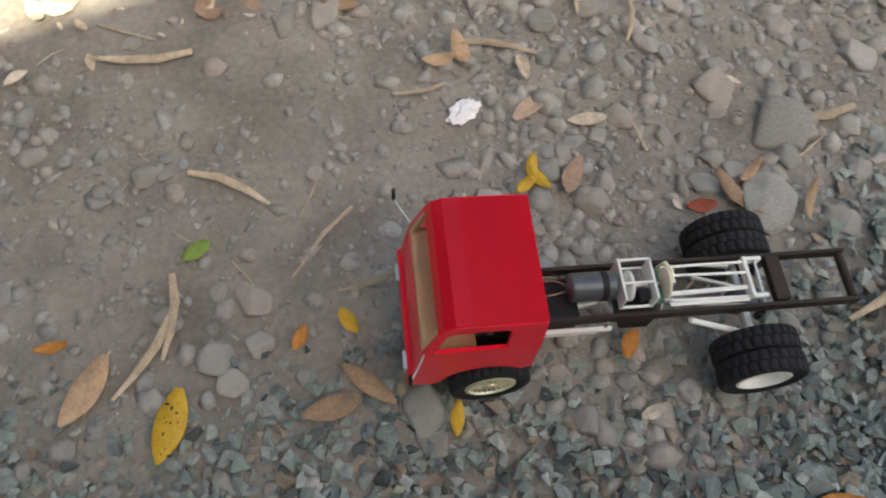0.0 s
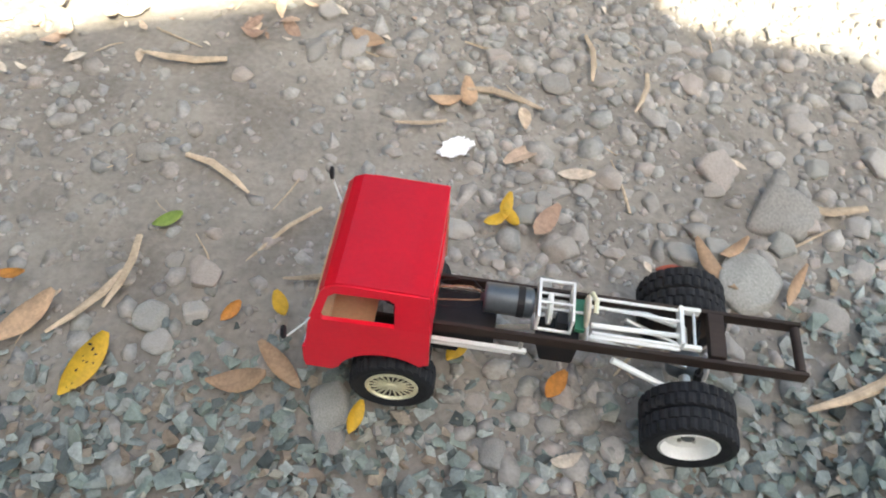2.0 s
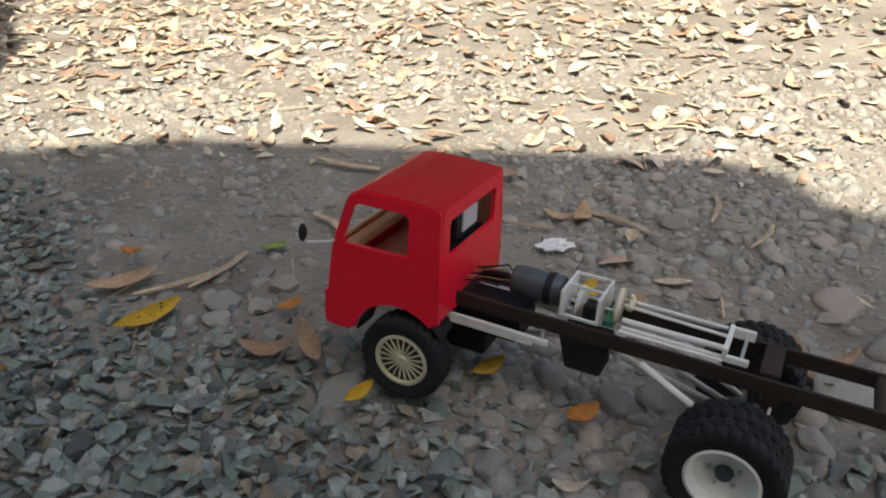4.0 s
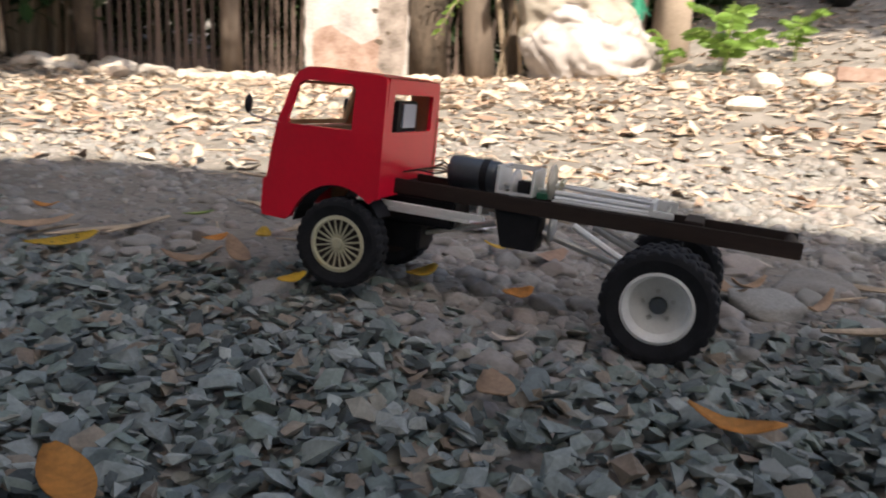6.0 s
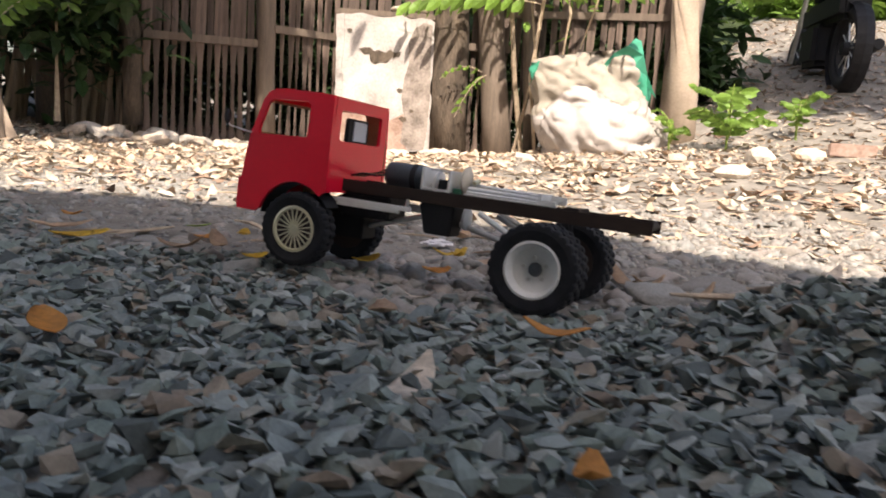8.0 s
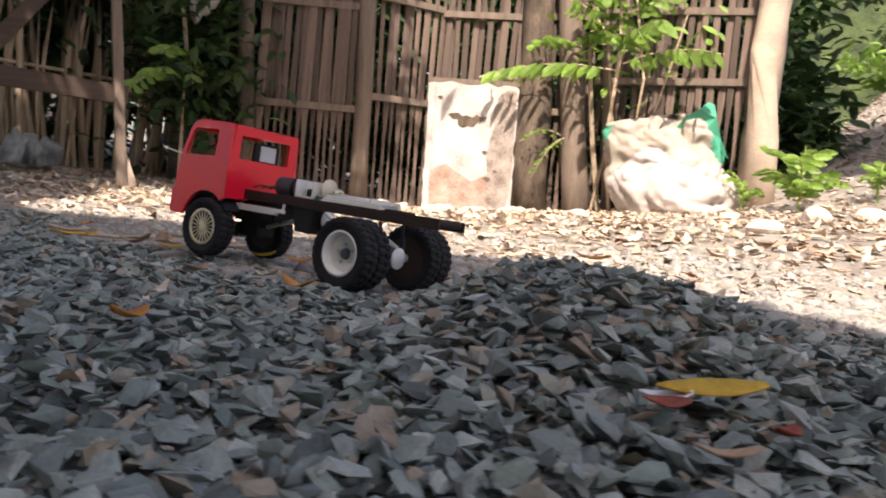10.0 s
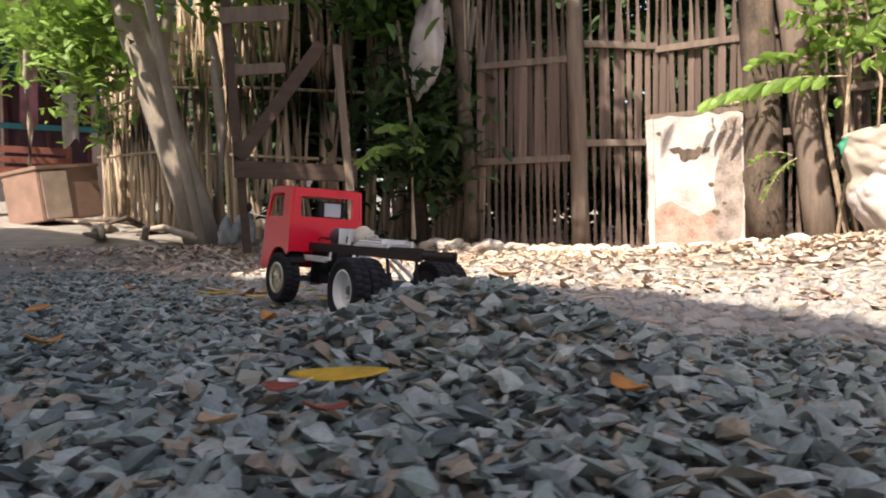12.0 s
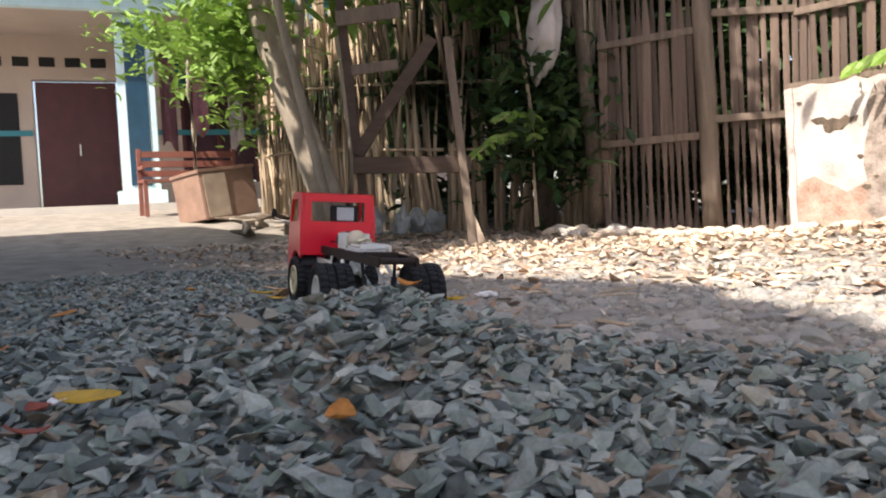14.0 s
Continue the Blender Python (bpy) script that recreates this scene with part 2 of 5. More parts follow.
def plate(bm, loops, fn, t, inner=0):
    """A sheet of thickness t from 2D loops (the first the outline, the rest holes); fn(a, b, c) maps it into space."""
    from mathutils.geometry import tessellate_polygon
    flat = [[Vector((a, b, 0)) for a, b in lp] for lp in loops]
    pts = [p for lp in flat for p in lp]
    tris = tessellate_polygon(flat)
    front = [bm.verts.new(fn(p.x, p.y, 0)) for p in pts]
    back = [bm.verts.new(fn(p.x, p.y, t)) for p in pts]
    for tri in tris:
        bm.faces.new([front[i] for i in tri])
        bm.faces.new([back[i] for i in reversed(tri)]).material_index = inner
    k = 0
    for lp in flat:
        n = len(lp)
        for i in range(n):
            a, b = k + i, k + (i + 1) % n
            bm.faces.new((front[a], front[b], back[b], back[a]))
        k += n
    return bm


def rounded(x0, x1, y0, y1, r, n=4):
    out = []
    for cx, cy, a0 in ((x1 - r, y1 - r, 0), (x0 + r, y1 - r, 90), (x0 + r, y0 + r, 180), (x1 - r, y0 + r, 270)):
        for i in range(n + 1):
            a = radians(a0 + 90 * i / n)
            out.append((cx + r * math.cos(a), cy + r * math.sin(a)))
    return out


def joined(name, variants, places, material, parent=None, label="", category="", kind="stuff"):
    """One mesh out of many placed copies: variants are (points, triangles), places are (variant, 3x3, offset)."""
    vs, fs, base = [], [], 0
    for k, rot, off in places:
        p, f = variants[k]
        vs.append(p @ rot.T + off)
        fs.append(f + base)
        base += len(p)
    v, f = np.concatenate(vs), np.concatenate(fs)
    me = bpy.data.meshes.new(name)
    me.vertices.add(len(v))
    me.vertices.foreach_set("co", v.astype(np.float32).ravel())
    me.loops.add(f.size)
    me.loops.foreach_set("vertex_index", f.astype(np.int32).ravel())
    me.polygons.add(len(f))
    me.polygons.foreach_set("loop_start", np.arange(0, f.size, 3, dtype=np.int32))
    me.polygons.foreach_set("loop_total", np.full(len(f), 3, dtype=np.int32))
    me.update(calc_edges=True)
    me.validate()
    me.shade_flat()
    me.materials.append(material)
    ob = new(name, me)
    if parent:
        ob.parent = parent
    return tagged(ob, label, category, "", kind)


def spin(rng, tilt):
    """A random turn about z after a tilt of up to that many degrees."""
    e = Euler((radians(rng.uniform(-tilt, tilt)), radians(rng.uniform(-tilt, tilt)), rng.uniform(0, 6.283)), "XYZ")
    return np.array(e.to_matrix())


def hull(rng, n, flat, jitter=0.3):
    """An angular chip of stone."""
    b = bmesh.new()
    for i in range(n):
        d = Vector((rng.gauss(0, 1), rng.gauss(0, 1), rng.gauss(0, 1))).normalized() * rng.uniform(1 - jitter, 1)
        b.verts.new((d.x * 0.62, d.y * 0.45, d.z * flat))
    r = bmesh.ops.convex_hull(b, input=b.verts[:])
    bmesh.ops.delete(b, geom=[v for v in b.verts if not v.link_faces], context="VERTS")
    bmesh.ops.triangulate(b, faces=b.faces[:])
    b.verts.index_update()
    p = np.array([v.co[:] for v in b.verts])
    f = np.array([[v.index for v in q.verts] for q in b.faces])
    b.free()
    return p, f


def pebble(rng, flat, sub=2):
    b = bmesh.new()
    bmesh.ops.create_icosphere(b, subdivisions=sub, radius=0.5)
    off = Vector((rng.uniform(0, 50), rng.uniform(0, 50), 0))
    for v in b.verts:
        v.co *= 1 + 0.45 * noise.noise(v.co * 1.9 + off)
        v.co.z *= flat
        v.co.y *= 0.8
    b.verts.index_update()
    p = np.array([v.co[:] for v in b.verts])
    f = np.array([[v.index for v in q.verts] for q in b.faces])
    b.free()
    return p, f


def blade(rng, width, curl, n=5, fold=0.25):
    """A leaf one unit long with a folded midrib and a curl."""
    pts, tris = [], []
    twist = rng.uniform(-0.5, 0.5) * curl
    for i in range(n + 1):
        u = i / n
        w = width * math.sin(math.pi * min(1, u * 0.92 + 0.06)) ** 0.8
        z = curl * (u - 0.5) ** 2 * 1.6 + rng.uniform(-0.03, 0.03) * curl
        for s in (-1, 0, 1):
            pts.append((u - 0.5, s * w / 2, z + abs(s) * fold * w * 0.5 + s * twist * (u - 0.5) * w))
    for i in range(n):
        for s in (0, 1):
            a = i * 3 + s
            tris += [(a, a + 1, a + 4), (a, a + 4, a + 3)]
    return np.array(pts), np.array(tris)


def mesh_of(name, variant, material, size=(1, 1, 1)):
    me = bpy.data.meshes.new(name)
    me.from_pydata((variant[0] * np.array(size)).tolist(), [], variant[1].tolist())
    me.materials.append(material)
    return me


def arr(m, s=(1, 1, 1)):
    return np.array(m) @ np.diag(s)


def lugged(bm, prof, n, lug):
    """Turn a profile of (radius, along, row) about y; rows 1 and 2 are raised by lug in turns."""
    rings = []
    for k in range(n):
        a = 2 * math.pi * k / n
        ring = []
        for r, y, row in prof:
            up = lug if (row == 1 and k % 3 != 2) or (row == 2 and (k + 1) % 3 != 2) else 0.0
            ring.append(bm.verts.new(((r + up) * math.cos(a), y, (r + up) * math.sin(a))))
        rings.append(ring)
    for k in range(n):
        u, v = rings[k], rings[(k + 1) % n]
        for i in range(len(prof)):
            j = (i + 1) % len(prof)
            bm.faces.new((u[i], u[j], v[j], v[i]))
    return bm


# ---- ground ----
def height(x, y):
    """The yard: a low heap of crushed stone, earth that rises gently towards the house and the open corner."""
    heap = 0.086 * np.exp(-(((x + 0.52) / 0.22) ** 2 + ((y - 0.20) / 0.22) ** 2))
    heap = heap + 0.052 * np.exp(-(((x + 0.34) / 0.12) ** 2 + ((y - 0.06) / 0.19) ** 2))
    heap = heap + 0.03 * np.clip((y + 0.1) / 0.9, 0, 1) * np.clip((1.6 - x) / 1.5, 0, 1)
    heap = heap + 0.012 * np.exp(-(((x - 0.40) / 0.16) ** 2 + ((y - 0.0) / 0.2) ** 2))
    far = 0.045 * np.maximum(0, x - 3.2) + 0.04 * np.maximum(0, x - 5.0)
    side = 0.088 * np.maximum(0, -y - 1.2) * np.clip((2.2 - x) / 2.4, 0, 1.2)
    side = np.minimum(side, 0.72)
    bank = 0.19 * np.maximum(0, -y - 4.1) * np.clip((1.3 - x) / 1.0, 0, 1)
    side = side + np.minimum(bank, 3.2)
    return heap + np.minimum(far, 0.56) + side


def rough(x, y):
    return 0.006 * np.sin(x * 9.1 + 1.3 * np.sin(y * 7.7)) * np.sin(y * 8.3 + np.sin(x * 6.1))


def h1(x, y):
    return float(height(np.float64(x), np.float64(y)) + rough(np.float64(x), np.float64(y)))


def spaced(lo, hi, near, step):
    a = [0.0]
    s = step
    while a[-1] < hi:
        if a[-1] > near:
            s *= 1.16
        a.append(a[-1] + s)
    b = [0.0]
    s = step
    while b[-1] > lo:
        if b[-1] < -near:
            s *= 1.16
        b.append(b[-1] - s)
    return np.array(b[:0:-1] + a)


gx, gy = spaced(-400, 400, 2.6, 0.045), spaced(-400, 400, 2.6, 0.045)
GX, GY = np.meshgrid(gx, gy, indexing="ij")
GZ = height(GX, GY) + rough(GX, GY)
nx, ny = GX.shape
gv = np.stack([GX, GY, GZ], -1).reshape(-1, 3)
ii = (np.arange(nx - 1)[:, None] * ny + np.arange(ny - 1)[None, :]).ravel()
gf = np.concatenate([np.stack([ii, ii + ny, ii + ny + 1], 1), np.stack([ii, ii + ny + 1, ii + 1], 1)])
ground = joined("ground", [(gv, gf)], [(0, np.eye(3), np.zeros(3))], M_dirt,
                label="packed brown earth yard with gravel and dry leaves", category="ground", kind="structure")
for p in ground.data.polygons:
    p.use_smooth = True

rng = random.Random(11)


def gravelly(x, y):
    """How much of the crushed stone lies here, 0 to 1."""
    edge = -0.22 + 0.10 * math.sin(x * 3.1) + 0.07 * math.sin(x * 7.3 + 1) + 0.05 * noise.noise(Vector((x * 4, y * 4, 0)))
    edge -= 0.28 * max(0, min(1, (-0.45 - x) / 0.25))
    edge += 0.13 * max(0, min(1, (x + 0.45) / 0.3))
    return max(0.0, min(1.0, (y - edge) / 0.34))


CHIPS = [hull(rng, rng.choice((8, 9, 10, 11)), rng.uniform(0.13, 0.30)) for i in range(30)]
spots = []
tries = 0
while len(spots) < 60000 and tries < 420000:
    tries += 1
    x, y = rng.uniform(-1.75, 2.6), rng.uniform(-0.75, 1.35)
    if rng.random() > gravelly(x, y) * (1 if x < 1.5 else 0.6):
        continue
    # the spread thins out along an uneven rim
    rim = 1.0 + 0.3 * noise.noise(Vector((x * 2.5, y * 2.5, 9))) - ((x - 0.42) / 2.15) ** 4 - ((y - 0.1) / 1.2) ** 4
    if rng.random() > rim / 0.3:
        continue
    s = rng.choice((0.011, 0.014, 0.018, 0.022, 0.026, 0.030, 0.037)) * rng.uniform(0.85, 1.15)
    spots.append((x, y, s))
places, singles = [], []
for x, y, s in spots:
    z = h1(x, y) + rng.uniform(-0.010, 0.021) * min(1.0, gravelly(x, y) + 0.2) * (0.55 if abs(y) < 0.17 and -0.15 < x < 0.5 else 1)
    rot = spin(rng, 34) * s
    if -0.62 < x < -0.05 and 0.30 < y < 0.62 and s > 0.021 and len(singles) < 280:
        singles.append((rng.randrange(len(CHIPS)), rot, (x, y, z + 0.004)))
    else:
        places.append((rng.randrange(len(CHIPS)), rot, np.array((x, y, z))))
joined("gravel", CHIPS, places, M_gravel, label="heaped greenish-grey crushed stone gravel on the earth", category="gravel")

# rounded pebbles and grit in the earth beyond the heap
PEBBLES = [pebble(rng, rng.uniform(0.45, 0.8), 1) for i in range(8)] + [hull(rng, 14, rng.uniform(0.25, 0.4), 0.15) for i in range(6)]
places = []
while len(places) < 20000:
    x, y = rng.uniform(-1.6, 2.2), rng.uniform(-1.6, 0.42)
    g = gravelly(x, y)
    if rng.random() < g * 0.85:
        continue
    patch = noise.noise(Vector((x * 2.2, y * 2.2, 3))) * 0.9 + 0.45 + (0.35 if x < 0.3 else -0.1)
    if rng.random() > patch:
        continue
    s = min(0.06, 0.005 + rng.expovariate(1 / 0.0105))
    rot = spin(rng, 15) * s
    places.append((rng.randrange(14), rot, np.array((x, y, h1(x, y) - s * 0.04))))
pebbles = joined("pebbles", PEBBLES, places, M_pebble, label="grey-brown river pebbles and grit pressed into earth", category="pebbles")
for p in pebbles.data.polygons:
    p.use_smooth = True

# dry leaves
LEAVES = [blade(rng, rng.uniform(0.34, 0.5), rng.uniform(-0.5, 0.6), 5, rng.uniform(-0.3, 0.5)) for i in range(16)]
places = []
while len(places) < 28000:
    x, y = rng.uniform(-4.5, 4.8), rng.uniform(-10.5, 0.9)
    edge = -0.82 + 0.33 * x
    d = edge - y
    if d < 0 and rng.random() > 0.03:
        continue
    if d < 0.9 and rng.random() > 0.65 + 0.4 * max(d, 0):
        continue
    near = 1.0 / (1 + 0.08 * max(0, -y - 1.5) ** 1.5)
    if rng.random() > near:
        continue
    s = rng.choice((0.022, 0.032, 0.045, 0.06, 0.085)) * rng.uniform(0.8, 1.2) * (0.8 if d < 0.9 else 1)
    places.append((rng.randrange(16), spin(rng, 17) * s, np.array((x, y, h1(x, y) + 0.005 + rng.uniform(0, 0.012)))))
joined("leaf_litter", LEAVES, places, M_litter, label="thick carpet of dry tan fallen leaves", category="dead leaves")

# short dry sticks among the leaves
TWIG = []
for i in range(8):
    b = bmesh.new()
    k = rng.uniform(-0.12, 0.12)
    tube(b, [(-0.5, 0, 0), (-0.1, k, 0.01), (0.5, 0, 0)], [0.02, 0.024, 0.012], 5)
    bmesh.ops.triangulate(b, faces=b.faces[:])
    b.verts.index_update()
    TWIG.append((np.array([v.co[:] for v in b.verts]), np.array([[v.index for v in q.verts] for q in b.faces])))
    b.free()
places = []
while len(places) < 500:
    x, y = rng.uniform(-2.5, 3.5), rng.uniform(-4.5, 0.2)
    if gravelly(x, y) > 0.3:
        continue
    places.append((rng.randrange(8), spin(rng, 8) * rng.uniform(0.03, 0.16), np.array((x, y, h1(x, y) + 0.006))))
joined("twigs", TWIG, places, M_twig, label="scattered short dry twigs on the earth", category="twigs")

# ---- the toy truck (x forward, y to its left, z up from its wheels' ground) ----
truck = thing("toy_truck", "bright red wooden toy cab truck with bare chassis, on gravel", "toy truck", m=pose(0.0, 0.0, 0.010, 4.0, -1.6, -0.78))
CW = 0.0875


def sidep(a, b, c, s=1):
    lean = 0.004 * max(0.0, (b - 0.19) / 0.07)
    return (a, s * (CW - lean - c), b)


def arc(cx, cz, r, a0, a1, n):
    return [(cx + r * math.cos(radians(a0 + (a1 - a0) * i / n)), cz + r * math.sin(radians(a0 + (a1 - a0) * i / n))) for i in range(n + 1)]


outline = [(0.332, 0.116), (0.333, 0.19), (0.335, 0.252), (0.337, 0.256)] + [(0.42, 0.2585), (0.440, 0.257), (0.4515, 0.251), (0.458, 0.241), (0.466, 0.215), (0.475, 0.188), (0.481, 0.15),
           (0.484, 0.122), (0.489, 0.119), (0.490, 0.085), (0.488, 0.074), (0.455, 0.073), (0.447, 0.080)] + arc(0.386, 0.062, 0.063, 14, 132, 12) + [(0.338, 0.114)]
window = [(0.374, 0.192), (0.459, 0.190), (0.4605, 0.197), (0.449, 0.236), (0.441, 0.243), (0.380, 0.244), (0.374, 0.239)]
part("cab_side", plate(bmesh.new(), [outline, window[::-1]], lambda a, b, c: sidep(a, b, c, 1), 0.0055, 1), [M_red, M_mdf], truck, "glossy red painted fibreboard cab side")
part("cab_side", plate(bmesh.new(), [outline, window[::-1]], lambda a, b, c: sidep(a, b, c, -1), 0.0055, 1), [M_red, M_mdf], truck, "glossy red painted fibreboard cab side")
for s in (1, -1):
    bm = bmesh.new()
    liner = arc(0.386, 0.062, 0.0625, 10, 150, 14)
    for a, b in zip(liner, liner[1:]):
        q = [bm.verts.new((p[0], s * yy, p[1])) for p, yy in ((a, CW - 0.006), (b, CW - 0.006), (b, 0.045), (a, 0.045))]
        bm.faces.new(q)
    bmesh.ops.remove_doubles(bm, verts=bm.verts[:], dist=1e-5)
    bmesh.ops.solidify(bm, geom=bm.faces[:], thickness=0.002)
    part("wheel_arch_liner", bm, M_black, truck, "black inner wheel arch")
# roof, windscreen frame, front and back
bm = bmesh.new()
prof = [(0.334, 0.2565), (0.36, 0.2588), (0.42, 0.2602), (0.440, 0.2588), (0.4525, 0.2526), (0.4595, 0.2425)]
rows_ = []
for px_, pz_ in prof:
    rows_.append([bm.verts.new((px_, sy * (CW - 0.0037 - (0.002 if abs(sy) == 1 else 0)), pz_ - (0.0016 if abs(sy) == 1 else 0))) for sy in (-1, -0.97, 0.97, 1)])
for a, b in zip(rows_, rows_[1:]):
    for k in range(3):
        bm.faces.new((a[k], a[k + 1], b[k + 1], b[k]))
bmesh.ops.solidify(bm, geom=bm.faces[:], thickness=0.005)
part("roof", bm, M_red, truck, smooth=False)


rear_out = [(-CW + 0.0062, 0.1165), (CW - 0.0062, 0.1165), (CW - 0.0062, 0.19), (CW - 0.0105, 0.2555), (-CW + 0.0105, 0.2555), (-CW + 0.0062, 0.19)]
part("back_panel", plate(bmesh.new(), [rear_out, rounded(-0.062, 0.062, 0.193, 0.238, 0.004)[::-1]], lambda a, b, c: (0.334 + c, a, b), 0.0055, 1), [M_red, M_mdf], truck)


def frontp(a, b, c):
    # b runs up the sloped windscreen and front
    zs = [(0.073, 0.4875), (0.085, 0.489), (0.119, 0.488), (0.121, 0.4835), (0.15, 0.4805), (0.188, 0.4745), (0.215, 0.4655), (0.243, 0.4578)]
    for (z0, x0), (z1, x1) in zip(zs, zs[1:]):
        if b <= z1 + 1e-6:
            u = (b - z0) / (z1 - z0)
            return (x0 + u * (x1 - x0) - c, a, b)
    return (zs[-1][1] - c, a, b)


fw_ = CW - 0.0062
part("front_panel", plate(bmesh.new(), [[(-fw_, z) for z in (0.075, 0.085, 0.119, 0.121, 0.15, 0.186)] + [(fw_, z) for z in (0.186, 0.15, 0.121, 0.119, 0.085, 0.075)]], frontp, 0.005), M_red, truck)
part("windscreen_frame", plate(bmesh.new(), [[(-fw_, 0.187), (fw_, 0.187), (fw_, 0.215), (fw_ - 0.003, 0.242), (-fw_ + 0.003, 0.242), (-fw_, 0.215)],
                                             rounded(-0.074, 0.074, 0.193, 0.2385, 0.004)[::-1]], frontp, 0.005), M_mdf, truck, "bare tan fibreboard windscreen frame")
bm = bmesh.new()
box(bm, 0.404, 0.462, -0.0805, 0.0805, 0.150, 0.154, 0.0006)
box(bm, 0.452, 0.468, -0.079, 0.079, 0.176, 0.186, 0.0006)
part("inner_shelf", bm, M_mdf, truck, "unpainted tan board inside the cab")
bm = bmesh.new()
box(bm, 0.350, 0.357, -0.050, 0.014, 0.186, 0.230, 0.002)
box(bm, 0.346, 0.380, -0.060, 0.060, 0.146, 0.187, 0.002)
rec = part("receiver_box", bm, M_black, truck, "black radio receiver box behind the rear window")
bm = bmesh.new()
box(bm, 0.3475, 0.3503, -0.040, 0.000, 0.196, 0.226, 0.0008)
part("screen", bm, M_screen, rec, "light grey screen")
for s in (-1, 1):
    bm = box(bmesh.new(), 0.4885, 0.4925, s * 0.062 - 0.013, s * 0.062 + 0.013, 0.090, 0.104, 0.0012)
    part("bumper_plate", bm, M_silver, truck, "bare metal bumper plate")
for s in (1, -1):
    bm = bmesh.new()
    tube(bm, [(0.470, s * 0.080, 0.190), (0.476, s * 0.094, 0.1905), (0.490, s * 0.118, 0.196), (0.493, s * 0.122, 0.203)], [0.0013] * 4, 6)
    arm = part("mirror_arm", bm, M_silver, truck, "thin bent wire mirror arm")
    bm = bmesh.new()
    lathe(bm, [(0.0, -0.002), (0.0055, -0.002), (0.0065, 0.0), (0.0055, 0.002), (0.0, 0.002)], 18, pose(0.4925, s * 0.1215, 0.209, 0, 0, 90) @ Matrix.Diagonal((1.0, 1.0, 1.75, 1)))
    part("mirror", bm, M_black, arm, "small dark oval mirror", True)
# chassis rails and cross members
for s in (1, -1):
    bm = bmesh.new()
    box(bm, -0.128, 0.455, s * 0.036 - 0.0027, s * 0.036 + 0.0027, 0.120, 0.138, 0.0008)
    part("chassis_rail", bm, M_rail, truck, "thin dark brown chassis rail")
bm = bmesh.new()
rod(bm, (-0.121, -0.0315, 0.131), (-0.121, 0.0315, 0.131), 0.0062, n=12)
part("rear_cross_bar", bm, M_rail, truck, "round dark brown end bar")
bm = bmesh.new()
box(bm, -0.028, -0.008, -0.0315, 0.0315, 0.1285, 0.1415, 0.0008)
part("middle_cross_board", bm, M_rail, truck, "flat dark brown cross board")
bm = bmesh.new()
box(bm, 0.333, 0.349, -0.0315, 0.0315, 0.121, 0.133, 0.0008)
part("front_cross_board", bm, M_rail, truck)
# motor and gearbox
bm = bmesh.new()
lathe(bm, [(0.0, 0.0), (0.012, 0.0), (0.0185, 0.002), (0.0192, 0.006), (0.0192, 0.058), (0.0185, 0.062), (0.006, 0.063), (0.006, 0.067), (0.0, 0.067)], 24,
      Matrix.Translation((0.213, 0.0, 0.1535)) @ pose(0, 0, 0, 0, 0, -90))
motor = part("motor", bm, M_motor, truck, "grey cylindrical electric motor", True)
bm = bmesh.new()
lathe(bm, [(0.0186, 0.012), (0.0200, 0.013), (0.0200, 0.021), (0.0186, 0.022)], 24, Matrix.Translation((0.213, 0, 0.1535)) @ pose(0, 0, 0, 0, 0, -90), True)
part("motor_band", bm, M_black, motor)
for i in range(5):
    bm = bmesh.new()
    yy = -0.02 + 0.009 * i
    tube(bm, [(0.276, yy * 0.4, 0.152), (0.292, yy * 0.9, 0.160 - 0.003 * i), (0.312, yy * 1.2, 0.150), (0.338, yy, 0.143)], [0.0011] * 4, 5)
    part("wire", bm, M_wire if i % 2 else M_black, motor)
gear = part("gearbox_cage", box(bmesh.new(), 0.164, 0.167, -0.029, 0.029, 0.1385, 0.170, 0.0004), M_white, truck, "off-white plastic gearbox cage with open sides")
for (x0, x1, y0, y1, z0, z1) in ((0.206, 0.2095, -0.029, 0.029, 0.1385, 0.171), (0.167, 0.206, -0.029, -0.026, 0.1665, 0.170), (0.167, 0.206, 0.0255, 0.029, 0.1385, 0.142),
                                 (0.167, 0.206, 0.004, 0.007, 0.1675, 0.170), (0.167, 0.206, -0.029, -0.026, 0.1385, 0.142)):
    part("cage_bar", box(bmesh.new(), x0, x1, y0, y1, z0, z1, 0.0004), M_white, gear)
bm = bmesh.new()
lathe(bm, [(0.0, 0.0), (0.019, 0.0), (0.0205, 0.0012), (0.019, 0.0025), (0.0205, 0.0038), (0.019, 0.005), (0.0, 0.005)], 28, Matrix.Translation((0.190, 0.0, 0.1465)) @ pose(0, 0, 0, 0, 0, -90))
part("gear_wheel", bm, M_white, gear, "white plastic toothed gear", True)
part("gear_shaft", rod(bmesh.new(), (0.150, 0, 0.1465), (0.214, 0, 0.1465), 0.0024, n=10), M_silver, gear)
part("gear_block", box(bmesh.new(), 0.170, 0.184, 0.008, 0.024, 0.137, 0.156, 0.001), M_black, gear)
bm = bmesh.new()
lathe(bm, [(0.0, 0.0), (0.0205, 0.0), (0.0205, 0.0035), (0.0, 0.0035)], 26, Matrix.Translation((0.146, 0.004, 0.1580)) @ pose(0, 0, 0, 0, 0, -90))
part("coupling_disc", bm, M_disc, gear, "cream round coupling disc", True)
part("circuit_board", box(bmesh.new(), 0.148, 0.160, -0.022, 0.024, 0.1385, 0.1455, 0.0004), M_pcb, truck, "small green circuit board")
